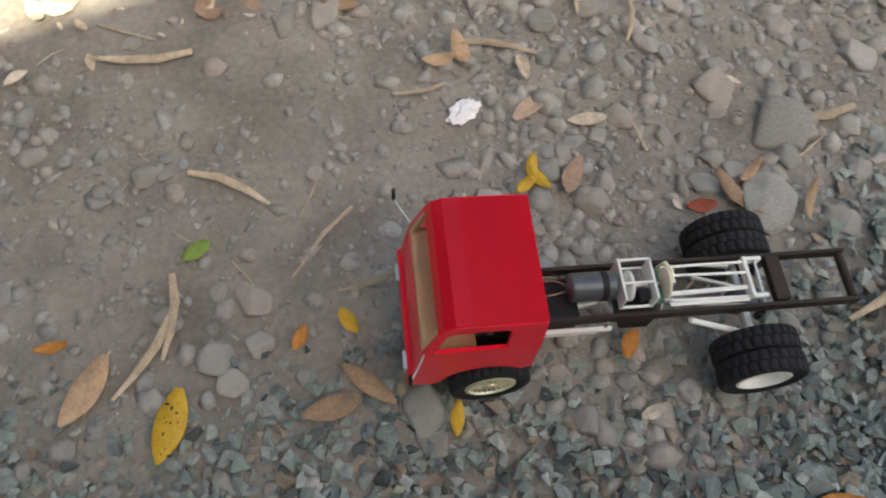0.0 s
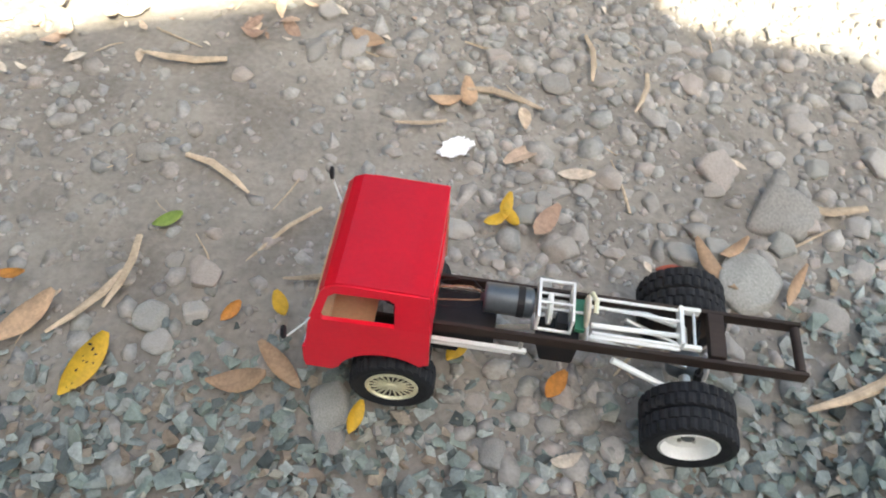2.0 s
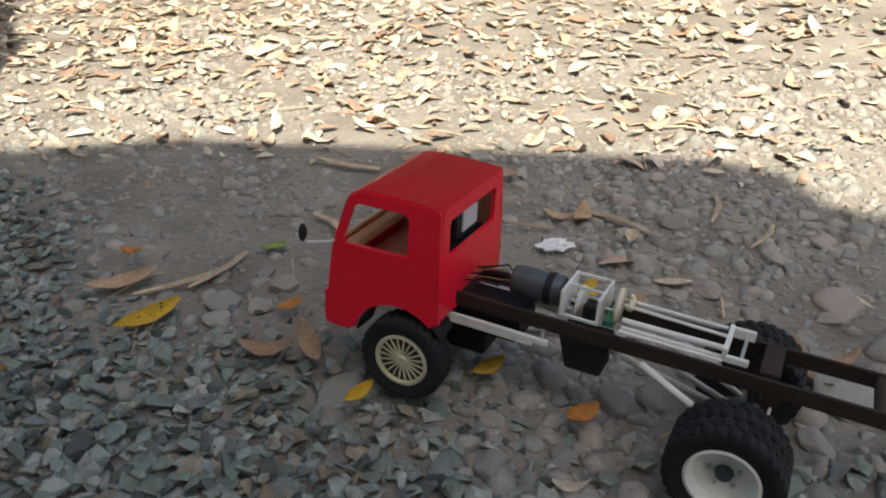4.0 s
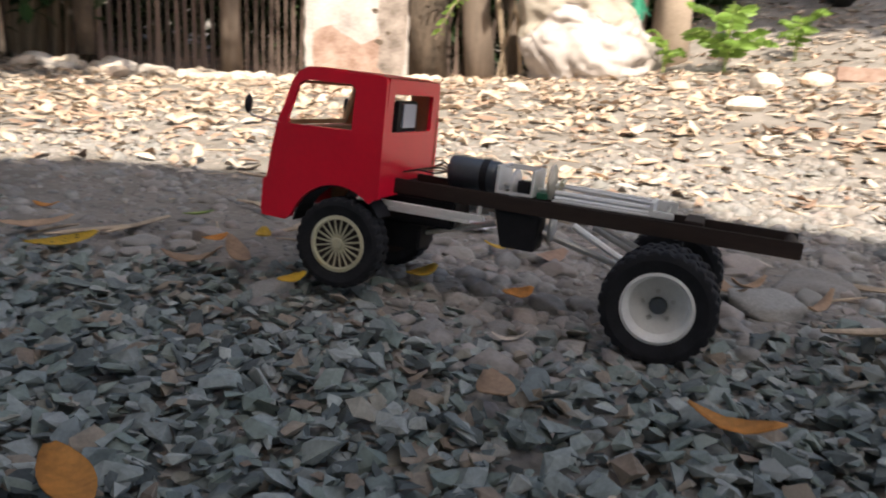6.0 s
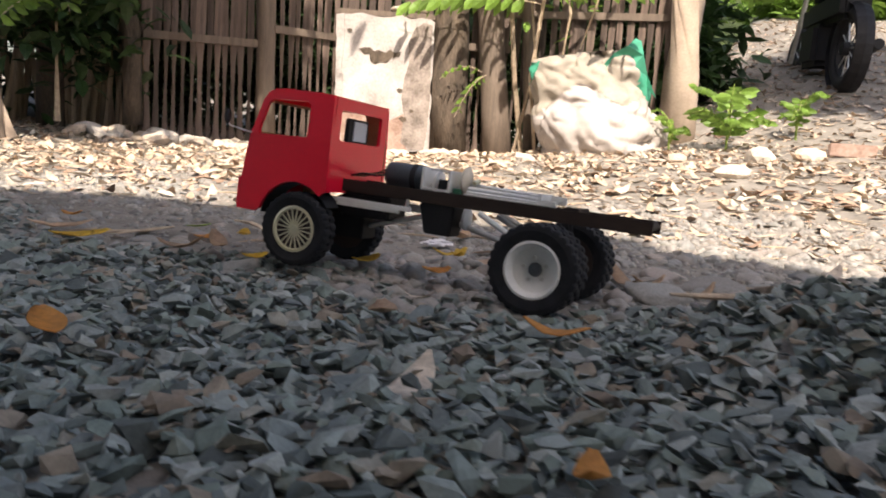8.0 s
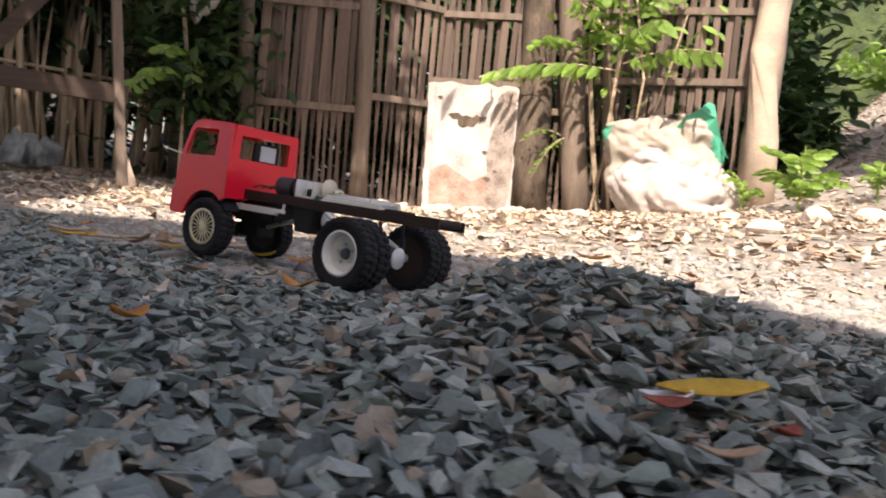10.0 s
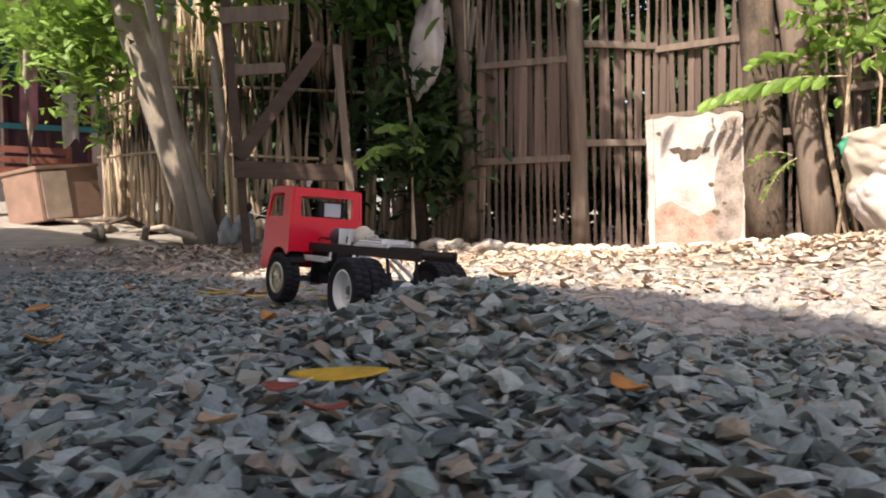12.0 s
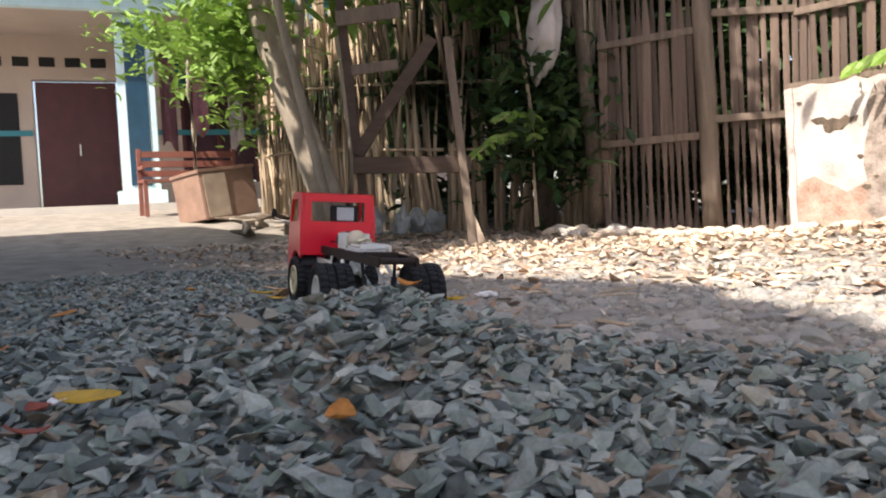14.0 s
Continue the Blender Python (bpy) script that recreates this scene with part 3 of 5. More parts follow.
bm = box(bmesh.new(), 0.150, 0.206, -0.006, 0.033, 0.076, 0.1195, 0.0015)
for v in bm.verts:
    v.co.x -= 0.012 * (0.1195 - v.co.z) / 0.0435 * (1 if v.co.x > 0.178 else -0.2)
part("battery_box", bm, M_black, truck, "black box hung under the chassis")
bm = bmesh.new()
lathe(bm, [(0.0, 0.0), (0.016, 0.0), (0.0175, 0.0012), (0.0175, 0.004), (0.0, 0.004)], 24, Matrix.Translation((0.138, 0.004, 0.104)) @ pose(0, 0, 0, 0, 0, -90))
part("transfer_disc", bm, M_white, truck, "white round transfer cover", True)
# shift rods, servo bracket
for (a, b, r) in (((0.148, -0.02, 0.1535), (0.033, -0.021, 0.1515), 0.0021), ((0.146, -0.008, 0.153), (0.030, -0.006, 0.150), 0.0020), ((0.140, 0.016, 0.1475), (0.028, 0.013, 0.146), 0.0034), ((0.138, 0.024, 0.143), (0.03, 0.025, 0.1425), 0.0022)):
    part("link_rod", rod(bmesh.new(), a, b, r, n=8), M_white, truck, "off-white plastic linkage rod")
bm = bmesh.new()
tube(bm, [(0.145, -0.026, 0.139), (0.1405, -0.024, 0.158), (0.136, -0.012, 0.1605), (0.136, 0.004, 0.156)], [0.0032] * 4, 8)
part("link_lever", bm, M_cream, truck)
brk = part("servo_bracket", box(bmesh.new(), 0.0265, 0.0315, -0.028, 0.028, 0.1385, 0.1545, 0.0008), M_white, truck, "white plastic servo bracket")
part("bracket_side", box(bmesh.new(), 0.004, 0.0265, -0.028, -0.0225, 0.141, 0.153, 0.0008), M_white, brk)
part("bracket_side", box(bmesh.new(), 0.004, 0.0265, 0.0225, 0.028, 0.1385, 0.146, 0.0008), M_white, brk)
part("bracket_rod", rod(bmesh.new(), (0.012, -0.0225, 0.147), (0.012, 0.0225, 0.144), 0.002, n=8), M_silver, brk)
part("base_strip", box(bmesh.new(), 0.03, 0.14, 0.024, 0.0305, 0.1385, 0.141, 0.0004), M_white, truck)
part("front_gearbox", box(bmesh.new(), 0.256, 0.338, -0.030, 0.030, 0.084, 0.1195, 0.003), M_black, truck, "black front gearbox under the cab")
part("steering_servo", box(bmesh.new(), 0.300, 0.352, -0.020, 0.024, 0.050, 0.0835, 0.002), M_black, truck, "black steering servo")
# axles, springs and struts
bm = bmesh.new()
rod(bm, (0, -0.062, 0.0595), (0, 0.062, 0.0595), 0.0075, n=12)
axle = part("rear_axle", bm, M_silver, truck, "worn silver rear axle tube")
bm = bmesh.new()
lathe(bm, [(0.0, -0.022), (0.012, -0.022), (0.017, -0.017), (0.0195, -0.006), (0.0195, 0.006), (0.017, 0.016), (0.012, 0.02), (0.0, 0.02)], 22, Matrix.Translation((0.0, 0, 0.0605)) @ pose(0, 0, 0, 0, 0, 90))
part("differential", bm, M_motor, axle, "grey round differential housing", True)
bm = bmesh.new()
lathe(bm, [(0.0, 0.0), (0.0175, 0.0), (0.0185, 0.001), (0.0185, 0.003), (0.0, 0.003)], 22, Matrix.Translation((-0.0255, 0, 0.0605)) @ pose(0, 0, 0, 0, 0, 90))
part("differential_cap", bm, M_white, axle, "white round differential cover", True)
for s in (1, -1):
    part("strut", rod(bmesh.new(), (0.108, s * 0.043, 0.117), (0.012, s * 0.052, 0.072), 0.0042, n=8), M_white, truck, "white plastic trailing strut")
    bm = bmesh.new()
    rod(bm, (-0.012, s * 0.028, 0.068), (-0.004, s * 0.032, 0.119), 0.0032, n=8)
    rod(bm, (-0.0115, s * 0.0283, 0.071), (-0.008, s * 0.030, 0.094), 0.0058, n=10)
    part("shock_absorber", bm, M_black, truck, "small black shock absorber")
    part("upper_link", rod(bmesh.new(), (0.09, s * 0.02, 0.115), (0.004, s * 0.014, 0.078), 0.0034, n=8), M_silver, truck)
    bm = bmesh.new()
    box(bm, 0.214, 0.352, s * 0.0425 - 0.003, s * 0.0425 + 0.003, 0.1035, 0.1105, 0.0008)
    box(bm, 0.232, 0.338, s * 0.0425 - 0.003, s * 0.0425 + 0.003, 0.0985, 0.1033, 0.0008)
    part("leaf_spring", bm, M_white, truck, "off-white strip leaf spring")
    part("spring_shackle", rod(bmesh.new(), (0.222, s * 0.0415, 0.104), (0.222, s * 0.038, 0.121), 0.0028, n=8), M_silver, truck)
part("drive_shaft", rod(bmesh.new(), (0.018, 0, 0.063), (0.165, 0, 0.098), 0.0042, n=10), M_silver, truck, "bare metal drive shaft")
part("front_drive_shaft", rod(bmesh.new(), (0.352, 0, 0.056), (0.21, 0, 0.098), 0.0042, n=10), M_silver, truck)
bm = bmesh.new()
rod(bm, (0.378, -0.058, 0.056), (0.378, 0.058, 0.056), 0.007, n=12)
box(bm, 0.366, 0.390, -0.016, 0.016, 0.042, 0.072, 0.004)
part("front_axle", bm, M_motor, truck, "grey front axle")


def wheel(name, R, w, rim_r, y_in, dual, rim_mat, spokes, label):
    """A wheel about the y axis, outer face towards +y; y_in is where its tyre begins."""
    bm = bmesh.new()
    halves = ((y_in, y_in + w * 0.49), (y_in + w * 0.51, y_in + w)) if dual else ((y_in, y_in + w),)
    for a, b in halves:
        t = b - a
        lugged(bm, [(rim_r, a + t * 0.1, 0), (R * 0.84, a, 0), (R * 0.93, a + t * 0.03, 0), (R * 0.935, a + t * 0.07, 1), (R * 0.955, a + t * 0.2, 1), (R * 0.955, a + t * 0.47, 1),
                    (R * 0.945, a + t * 0.5, 0), (R * 0.955, a + t * 0.53, 2), (R * 0.955, b - t * 0.2, 2), (R * 0.935, b - t * 0.07, 2), (R * 0.93, b - t * 0.03, 0), (R * 0.84, b, 0), (rim_r, b - t * 0.1, 0)], 84, R * 0.045)
    tyre = part(name, bm, M_rubber, truck, label)
    yo = y_in + w - (0.003 if not dual else 0.004)
    bm = bmesh.new()
    if spokes:
        lathe(bm, [(rim_r + 0.001, yo - 0.02), (rim_r + 0.001, yo + 0.001), (rim_r - 0.003, yo + 0.002), (rim_r - 0.004, yo - 0.002), (0.0, yo - 0.004), (0.0, yo - 0.02)], 40)
        for k in range(20):
            b = bmesh.new()
            box(b, 0.006, rim_r - 0.003, yo - 0.0045, yo - 0.0003, -0.0009, 0.0009, 0)
            merge(bm, b, pose(0, 0, 0, 0, 360 * k / 20, 0))
        lathe(bm, [(0.0, yo + 0.001), (0.006, yo + 0.001), (0.0072, yo - 0.001), (0.0072, yo - 0.004)], 20)
    else:
        lathe(bm, [(rim_r + 0.001, yo - 0.03), (rim_r + 0.0012, yo + 0.001), (rim_r - 0.002, yo + 0.002), (rim_r - 0.004, yo - 0.002), (rim_r - 0.007, yo - 0.012), (0.011, yo - 0.016), (0.0, yo - 0.016)], 40)
    bd = bmesh.new()
    lathe(bd, [(0.0, y_in + 0.001), (rim_r + 0.002, y_in + 0.002), (rim_r + 0.002, y_in + 0.007), (0.0, y_in + 0.007)], 32)
    part("inner_disc", bd, M_rail, tyre, "dark inner wheel disc")
    rim = part("rim", bm, rim_mat, tyre, "cream slotted rim" if spokes else "white dished rim", False)
    if spokes:
        bm = bmesh.new()
        lathe(bm, [(0.0, yo - 0.0036), (rim_r - 0.0045, yo - 0.0018), (rim_r - 0.0045, yo - 0.0022)], 40)
        part("rim_inner_disc", bm, M_rail, tyre, "dark disc behind the slots")
    else:
        for k in range(5):
            ang = radians(72 * k + 20)
            bm = bmesh.new()
            lathe(bm, [(0.0, 0.004), (0.0022, 0.004), (0.0028, 0.0), (0.0, 0.0)], 10, Matrix.Translation((0.0155 * math.cos(ang), yo - 0.0155, 0.0155 * math.sin(ang))))
            part("wheel_stud", bm, M_silver, tyre)
        bm = bmesh.new()
        lathe(bm, [(0.0, yo - 0.010), (0.008, yo - 0.0105), (0.0095, yo - 0.0155)], 20)
        part("hub_cap", bm, M_motor, tyre)
    return tyre


def placed(w, m):
    w.matrix_basis = m
    return w


front = wheel("front_wheel", 0.0555, 0.036, 0.0335, -0.018, False, M_cream, True, "black treaded front tyre")
placed(front, pose(0.378, 0.0775, 0.056, 0, 12, 3))
placed(copy_thing(front, Matrix()), pose(0.378, -0.0775, 0.056, 0, 40, 180 + 3))
rear = wheel("rear_wheel", 0.060, 0.066, 0.0365, -0.033, True, M_white, False, "wide black treaded twin rear tyre")
placed(rear, pose(0, 0.088, 0.0600, 0, 10, 0))
placed(copy_thing(rear, Matrix()), pose(0, -0.088, 0.0600, 0, 33, 180))


# ---- shade from behind the camera: an added roof, out of view ----
bm = bmesh.new()
# the eave's edge as its shadow falls on the ground, carried up along the sun's way
ROOF_Z = 4.2
rise = ROOF_Z / to_sun.z
eave = [(-5.5, -0.15), (-1.6, -0.25), (-0.8, -0.48), (-0.4, -0.66), (-0.10, -0.70), (0.0, -0.82), (0.15, -0.84), (0.7, -0.66), (1.0, -0.57), (1.3, -0.46), (1.6, -0.24), (1.9, -0.28), (2.4, -0.90), (3.2, -1.40), (4.4, -1.50), (5.2, -0.9), (7.0, -0.2)]
eave = [(x + to_sun.x * rise, y + to_sun.y * rise) for x, y in eave]
plate(bm, [eave + [(5.0, 8.2), (-7.2, 7.4)]], lambda a, b, c: (a, b, ROOF_Z + c), 0.1)
tagged(part("porch_roof", bm, M_roof), "plain unseen roof added behind the camera for shade", "roof", kind="structure")
# posts that carry the added roof, out of view as well
for x, y in ((-6.6, 6.9), (4.5, 7.7), (-1.5, 7.2)):
    tagged(part("roof_post", rod(bmesh.new(), (x, y, -0.05), (x, y, ROOF_Z), 0.07, n=12), M_post), "plain round post under the added shade roof", "post", kind="structure")


# wall added out of view, to keep bounce light off the near side
bm = plate(bmesh.new(), [[(-7.0, -0.1), (4.8, -0.1), (4.8, ROOF_Z), (-7.0, ROOF_Z)]], lambda a, b, c: (a, 4.7 + c, b), 0.2)
tagged(part("wall_back", bm, M_cement), "plain unseen wall added behind the camera against bounce light", "wall", kind="structure")


# ---- foliage ----
def crown(name, centre, radii, n, size, material, parent, seed, width=0.4, droop=0.5, hollow=0.45, label=""):
    r = random.Random(seed)
    var = [blade(r, width * r.uniform(0.8, 1.2), r.uniform(-0.5, 0.2), 3) for i in range(6)]
    clumps = []
    for i in range(max(6, n // 45)):
        d = Vector((r.gauss(0, 1), r.gauss(0, 1), r.gauss(0, 1))).normalized() * r.uniform(hollow, 1.0)
        clumps.append((Vector((d.x * radii[0], d.y * radii[1], d.z * radii[2])), r.uniform(0.12, 0.30)))
    out = []
    for i in range(n):
        c, s = clumps[r.randrange(len(clumps))]
        off = Vector((r.gauss(0, s), r.gauss(0, s), r.gauss(0, s * 0.7)))
        e = Euler((r.uniform(-0.6, 0.6), r.uniform(0.0, 1.4) * droop + r.uniform(-0.4, 0.4), r.uniform(0, 6.283)), "XYZ")
        k = size * r.uniform(0.6, 1.25)
        out.append((r.randrange(6), np.array(e.to_matrix()) * k, np.array(Vector(centre) + c + off)))
    return joined(name, var, out, material, parent, label, "", "stuff")


def frond(bm_s, out, base, tip, pairs, size, r, sag=0.06, droop=0.45):
    """A pinnate branch: a stem into bm_s and leaflets into out."""
    base, tip = Vector(base), Vector(tip)
    d = tip - base
    side = d.cross(Vector((0, 0, 1))).normalized()
    pts = [base + d * u - Vector((0, 0, sag * 4 * (u - 0.5) ** 2 - sag)) for u in (0, 0.25, 0.5, 0.75, 1)]
    tube(bm_s, pts, [0.005, 0.0045, 0.004, 0.003, 0.0015], 5)
    for i in range(pairs):
        u = 0.12 + 0.88 * i / pairs
        p = base + d * u - Vector((0, 0, sag * 4 * (u - 0.5) ** 2 - sag))
        for s in (-1, 1):
            ax = (side * s * 0.85 + d.normalized() * 0.5 + Vector((0, 0, r.uniform(-droop, 0.45 - droop)))).normalized()
            up = Vector((0, 0, 1)) + side * s * r.uniform(-0.2, 0.5) + d.normalized() * r.uniform(-0.3, 0.6)
            yy = (up - ax * up.dot(ax)).normalized()
            zz = ax.cross(yy)
            k = size * (1 - 0.35 * abs(u - 0.45)) * r.uniform(0.85, 1.1)
            rot = np.array(Matrix((ax, yy, zz)).transposed()) * k
            out.append((r.randrange(4), rot, np.array(p + ax * k * 0.5)))


rng = random.Random(5)
LEAFLET = [blade(rng, w, c, 3, 0.2) for w, c in ((0.42, -0.3), (0.48, -0.15), (0.4, -0.4), (0.45, 0.1))]


def frond_thing(name, label, category, fronds, material, seed, stem_mat=None, extra=None, droop=0.45):
    r = random.Random(seed)
    t = thing(name, label, category)
    bm, out = bmesh.new(), []
    for base, tip, pairs, size in fronds:
        frond(bm, out, base, tip, pairs, size, r, droop=droop)
    if extra:
        for pts, rad in extra:
            tube(bm, pts, rad, 6)
    part("stem", bm, stem_mat or M_greenl, t)
    joined("leaves", LEAFLET, out, material, t, "", "", "stuff")
    return t


# ---- slatted fence with its gate ----
def run(a, b, n):
    a, b = Vector(a), Vector(b)
    return [a + (b - a) * ((i + 0.5) / n) for i in range(n)]


SLATS = []
for i in range(5):
    bm = bmesh.new()
    w = 0.021 + 0.0025 * i
    bend = rng.uniform(-0.006, 0.006)
    tube(bm, [(0, 0, 0), (bend, 0, 0.35), (-bend, 0, 0.7), (bend * 0.5, 0, 1 + rng.uniform(-0.02, 0.02))], [w, w * 0.97, w * 0.93, w * 0.86], 7)
    for v in bm.verts:
        v.co.y *= 0.24
    me = bpy.data.meshes.new("slat")
    bm.to_mesh(me)
    bm.free()
    me.materials.append(M_slat)
    SLATS.append(me)


def slat_fence(name, label, segs, top, pitch, rails, seed, lean=1.0):
    r = random.Random(seed)
    t = thing(name, label, "fence")
    for (ax, ay), (bx, by) in segs:
        a, b = Vector((ax, ay, 0)), Vector((bx, by, 0))
        n = max(2, round((b - a).length / pitch))
        yaw = math.degrees(math.atan2(by - ay, bx - ax))
        for p in run(a, b, n):
            if r.random() < 0.04:
                continue
            ob = new("slat", r.choice(SLATS))
            ob.parent = t
            hgt = top + r.uniform(-0.10, 0.08)
            ob.matrix_basis = pose(p.x, p.y + r.uniform(-0.006, 0.006), h1(p.x, p.y) - 0.02, r.uniform(-1, 1), r.uniform(-lean, lean), yaw + r.uniform(-5, 5)) @ Matrix.Diagonal((r.uniform(0.8, 1.15), 1, hgt, 1))
        nrm = Vector((-(by - ay), bx - ax, 0)).normalized()
        if nrm.y < 0:
            nrm = -nrm
        for z in rails:
            bm = bmesh.new()
            L = (b - a).length
            box(bm, -L / 2, L / 2, -0.012, 0.012, -0.026, 0.026, 0.004, Matrix.Translation((a + b) / 2 + nrm * 0.026 + Vector((0, 0, z + r.uniform(-0.03, 0.03)))) @ pose(0, 0, 0, 0, r.uniform(-1.5, 1.5), yaw))
            part("rail", bm, M_post, t)
    return t


GL, GM, PB, PR, P2, BP = (3.57, -2.88), (2.95, -3.40), (2.70, -3.92), (2.02, -4.20), (1.56, -4.30), (0.40, -4.50)
gate = slat_fence("slatted_gate", "weathered grey-brown wooden slat gate with rails", [(GL, GM)], 2.15, 0.054, (0.70, 1.42), 3)
slat_fence("slat_fence", "weathered vertical slat fence with gaps", [(GM, PB), (PB, PR), (PR, P2)], 2.2, 0.056, (0.83, 1.5), 4)
slat_fence("slat_fence", "weathered slat fence behind the sack", [(P2, BP)], 2.1, 0.066, (1.08, 1.55), 6)


def post(name, label, p, q, r0, r1, material, seed, category="post"):
    r = random.Random(seed)
    bm = bmesh.new()
    a, b = Vector(p), Vector(q)
    pts = [a + (b - a) * u + Vector((r.uniform(-1, 1), r.uniform(-1, 1), 0)) * r0 * 0.12 for u in (0, 0.2, 0.4, 0.6, 0.8, 1)]
    tube(bm, pts, [r0 * 1.08, r0, (r0 * 2 + r1) / 3, (r0 + r1) / 2, (r0 + r1 * 2) / 3, r1], 12, 0.06, r)
    return tagged(part(name, bm, material, None, smooth=True), label, category)


post("gate_post", "thick weathered round gate post", (2.95, -3.36, 0.0), (3.02, -3.36, 2.5), 0.065, 0.058, M_post, 1)
post("gate_post", "dark weathered post at the hinge side", (3.60, -2.84, 0.1), (3.74, -2.80, 2.5), 0.06, 0.055, M_darkbark, 2)
post("tree_stump_post", "leaning pale tree-trunk fence post", (1.55, -4.20, -0.05), (1.80, -4.12, 2.0), 0.10, 0.075, M_post, 3)
post("thin_stake", "thin split stake beside the trunk post", (1.34, -4.24, -0.02), (1.52, -4.22, 2.0), 0.035, 0.03, M_post, 4)
post("concrete_post", "thick round pale concrete post", (0.36, -4.38, 0.1), (0.42, -4.36, 3.0), 0.115, 0.11, M_conc, 5)

# limewashed slab leaning on the fence
slab = thing("limewashed_slab", "flaking white limewashed slab with pinkish lower stain, against the fence", "slab")
d_ = Vector((2.04 - 2.70, -4.11 + 3.84, 0))
u_ = d_.normalized()
n_ = Vector((u_.y, -u_.x, 0))
if n_.y < 0:
    n_ = -n_


def onslab(a, b, c):
    p = Vector((2.70, -3.84, -0.02)) + u_ * a + n_ * c
    return (p.x + 0.02 * b, p.y, b)


rs = random.Random(8)
edge_l = [(rs.uniform(0, 0.018), 0.06 * i) for i in range(17)]
edge_t = [(0.04 + 0.07 * i, 0.97 + rs.uniform(-0.012, 0.016)) for i in range(10)]
edge_r = [(0.70 + rs.uniform(-0.015, 0.01), 0.95 - 0.06 * i) for i in range(16)]
bm = plate(bmesh.new(), [edge_l + edge_t + edge_r], onslab, 0.05)
part("slab_body", bm, M_panel, slab)
stain = [(0.05, 0.02)] + [(0.05 + 0.065 * i, 0.30 + 0.05 * math.sin(i * 0.9) + rs.uniform(-0.012, 0.012)) for i in range(8)] + [(0.52, 0.2), (0.54, 0.02)]
part("stain_patch", plate(bmesh.new(), [stain], lambda a, b, c: onslab(a, b, 0.0505 + c), 0.003), M_rust, slab, "pinkish bare brick patch")
hole = [(0.17, 0.735), (0.21, 0.70), (0.245, 0.705), (0.255, 0.655), (0.29, 0.635), (0.325, 0.655), (0.37, 0.65), (0.405, 0.69), (0.46, 0.70), (0.47, 0.735), (0.42, 0.725), (0.39, 0.745), (0.36, 0.72), (0.31, 0.735), (0.28, 0.725), (0.25, 0.75), (0.2, 0.745)]
part("broken_patch", plate(bmesh.new(), [hole], lambda a, b, c: onslab(a, b, 0.0507 + c), 0.004), M_darkbark, slab, "dark broken hole in the limewash")
# lost limewash and the dappled shade on this side, both in one grey
worn = [(0.49, 0.10), (0.51, 0.28), (0.485, 0.42), (0.50, 0.55), (0.53, 0.66), (0.52, 0.80), (0.56, 0.90), (0.62, 0.94), (0.685, 0.93), (0.68, 0.70), (0.69, 0.45), (0.68, 0.20), (0.66, 0.06), (0.56, 0.05)]
part("worn_strip", plate(bmesh.new(), [worn], lambda a, b, c: onslab(a, b, 0.0506 + c), 0.003), M_worn_shade, slab, "worn bare strip with leaf shade put into its grey")
part("edge_lath", plate(bmesh.new(), [[(0.012, 0.0), (0.015, 0.4), (0.010, 0.96), (0.062, 0.97), (0.066, 0.75), (0.052, 0.6), (0.068, 0.42), (0.058, 0.2), (0.064, 0.0)]], lambda a, b, c: onslab(a, b, 0.0508 + c), 0.016), M_panel, slab, "broken raised edge of the slab")
for ca, cb, cs in ((0.50, 0.27, 0.03), (0.47, 0.47, 0.022), (0.56, 0.33, 0.018), (0.10, 0.86, 0.02)):
    chip = [(ca - cs, cb), (ca - cs * 0.3, cb + cs * 0.5), (ca + cs * 0.8, cb + cs * 0.3), (ca + cs, cb - cs * 0.4), (ca, cb - cs * 0.9)]
    part("chipped_spot", plate(bmesh.new(), [chip], lambda a, b, c: onslab(a, b, 0.0538 + c), 0.003), M_darkbark, slab, "dark chipped spot")
part("edge_batten", box(bmesh.new(), -0.5, 0.5, -0.02, 0.02, -0.02, 0.02, 0.004, Matrix.Translation(Vector(onslab(0.36, 0.985, 0.03))) @ pose(0, 0, 0, 0, 0, math.degrees(math.atan2(d_.y, d_.x))) @ Matrix.Diagonal((0.72, 1, 1, 1))), M_post, slab)
for i in range(4):
    rr = pebble(rs, 0.6, 2)
    ob = new("stone", mesh_of("stone", rr, M_rubble, (0.09, 0.07, 0.06)))
    ob.matrix_basis = Matrix.Translation(Vector(onslab(0.42 + 0.07 * i, 1.03, 0.025)))
    tagged(ob, "small pale stone resting on the slab", "stone", "stones on the slab")
post("bark_log", "rough dark bark-covered trunk beside the slab", (1.92, -4.12, -0.05), (2.02, -4.14, 2.4), 0.13, 0.11, M_darkbark, 9, "log")

# ---- rubbish sack ----
sack = thing("rubbish_sack", "slumped white woven rubbish sack with green torn edges, on leaves", "sack", m=pose(0.86, -4.02, 0.03, 0, 0, 16))


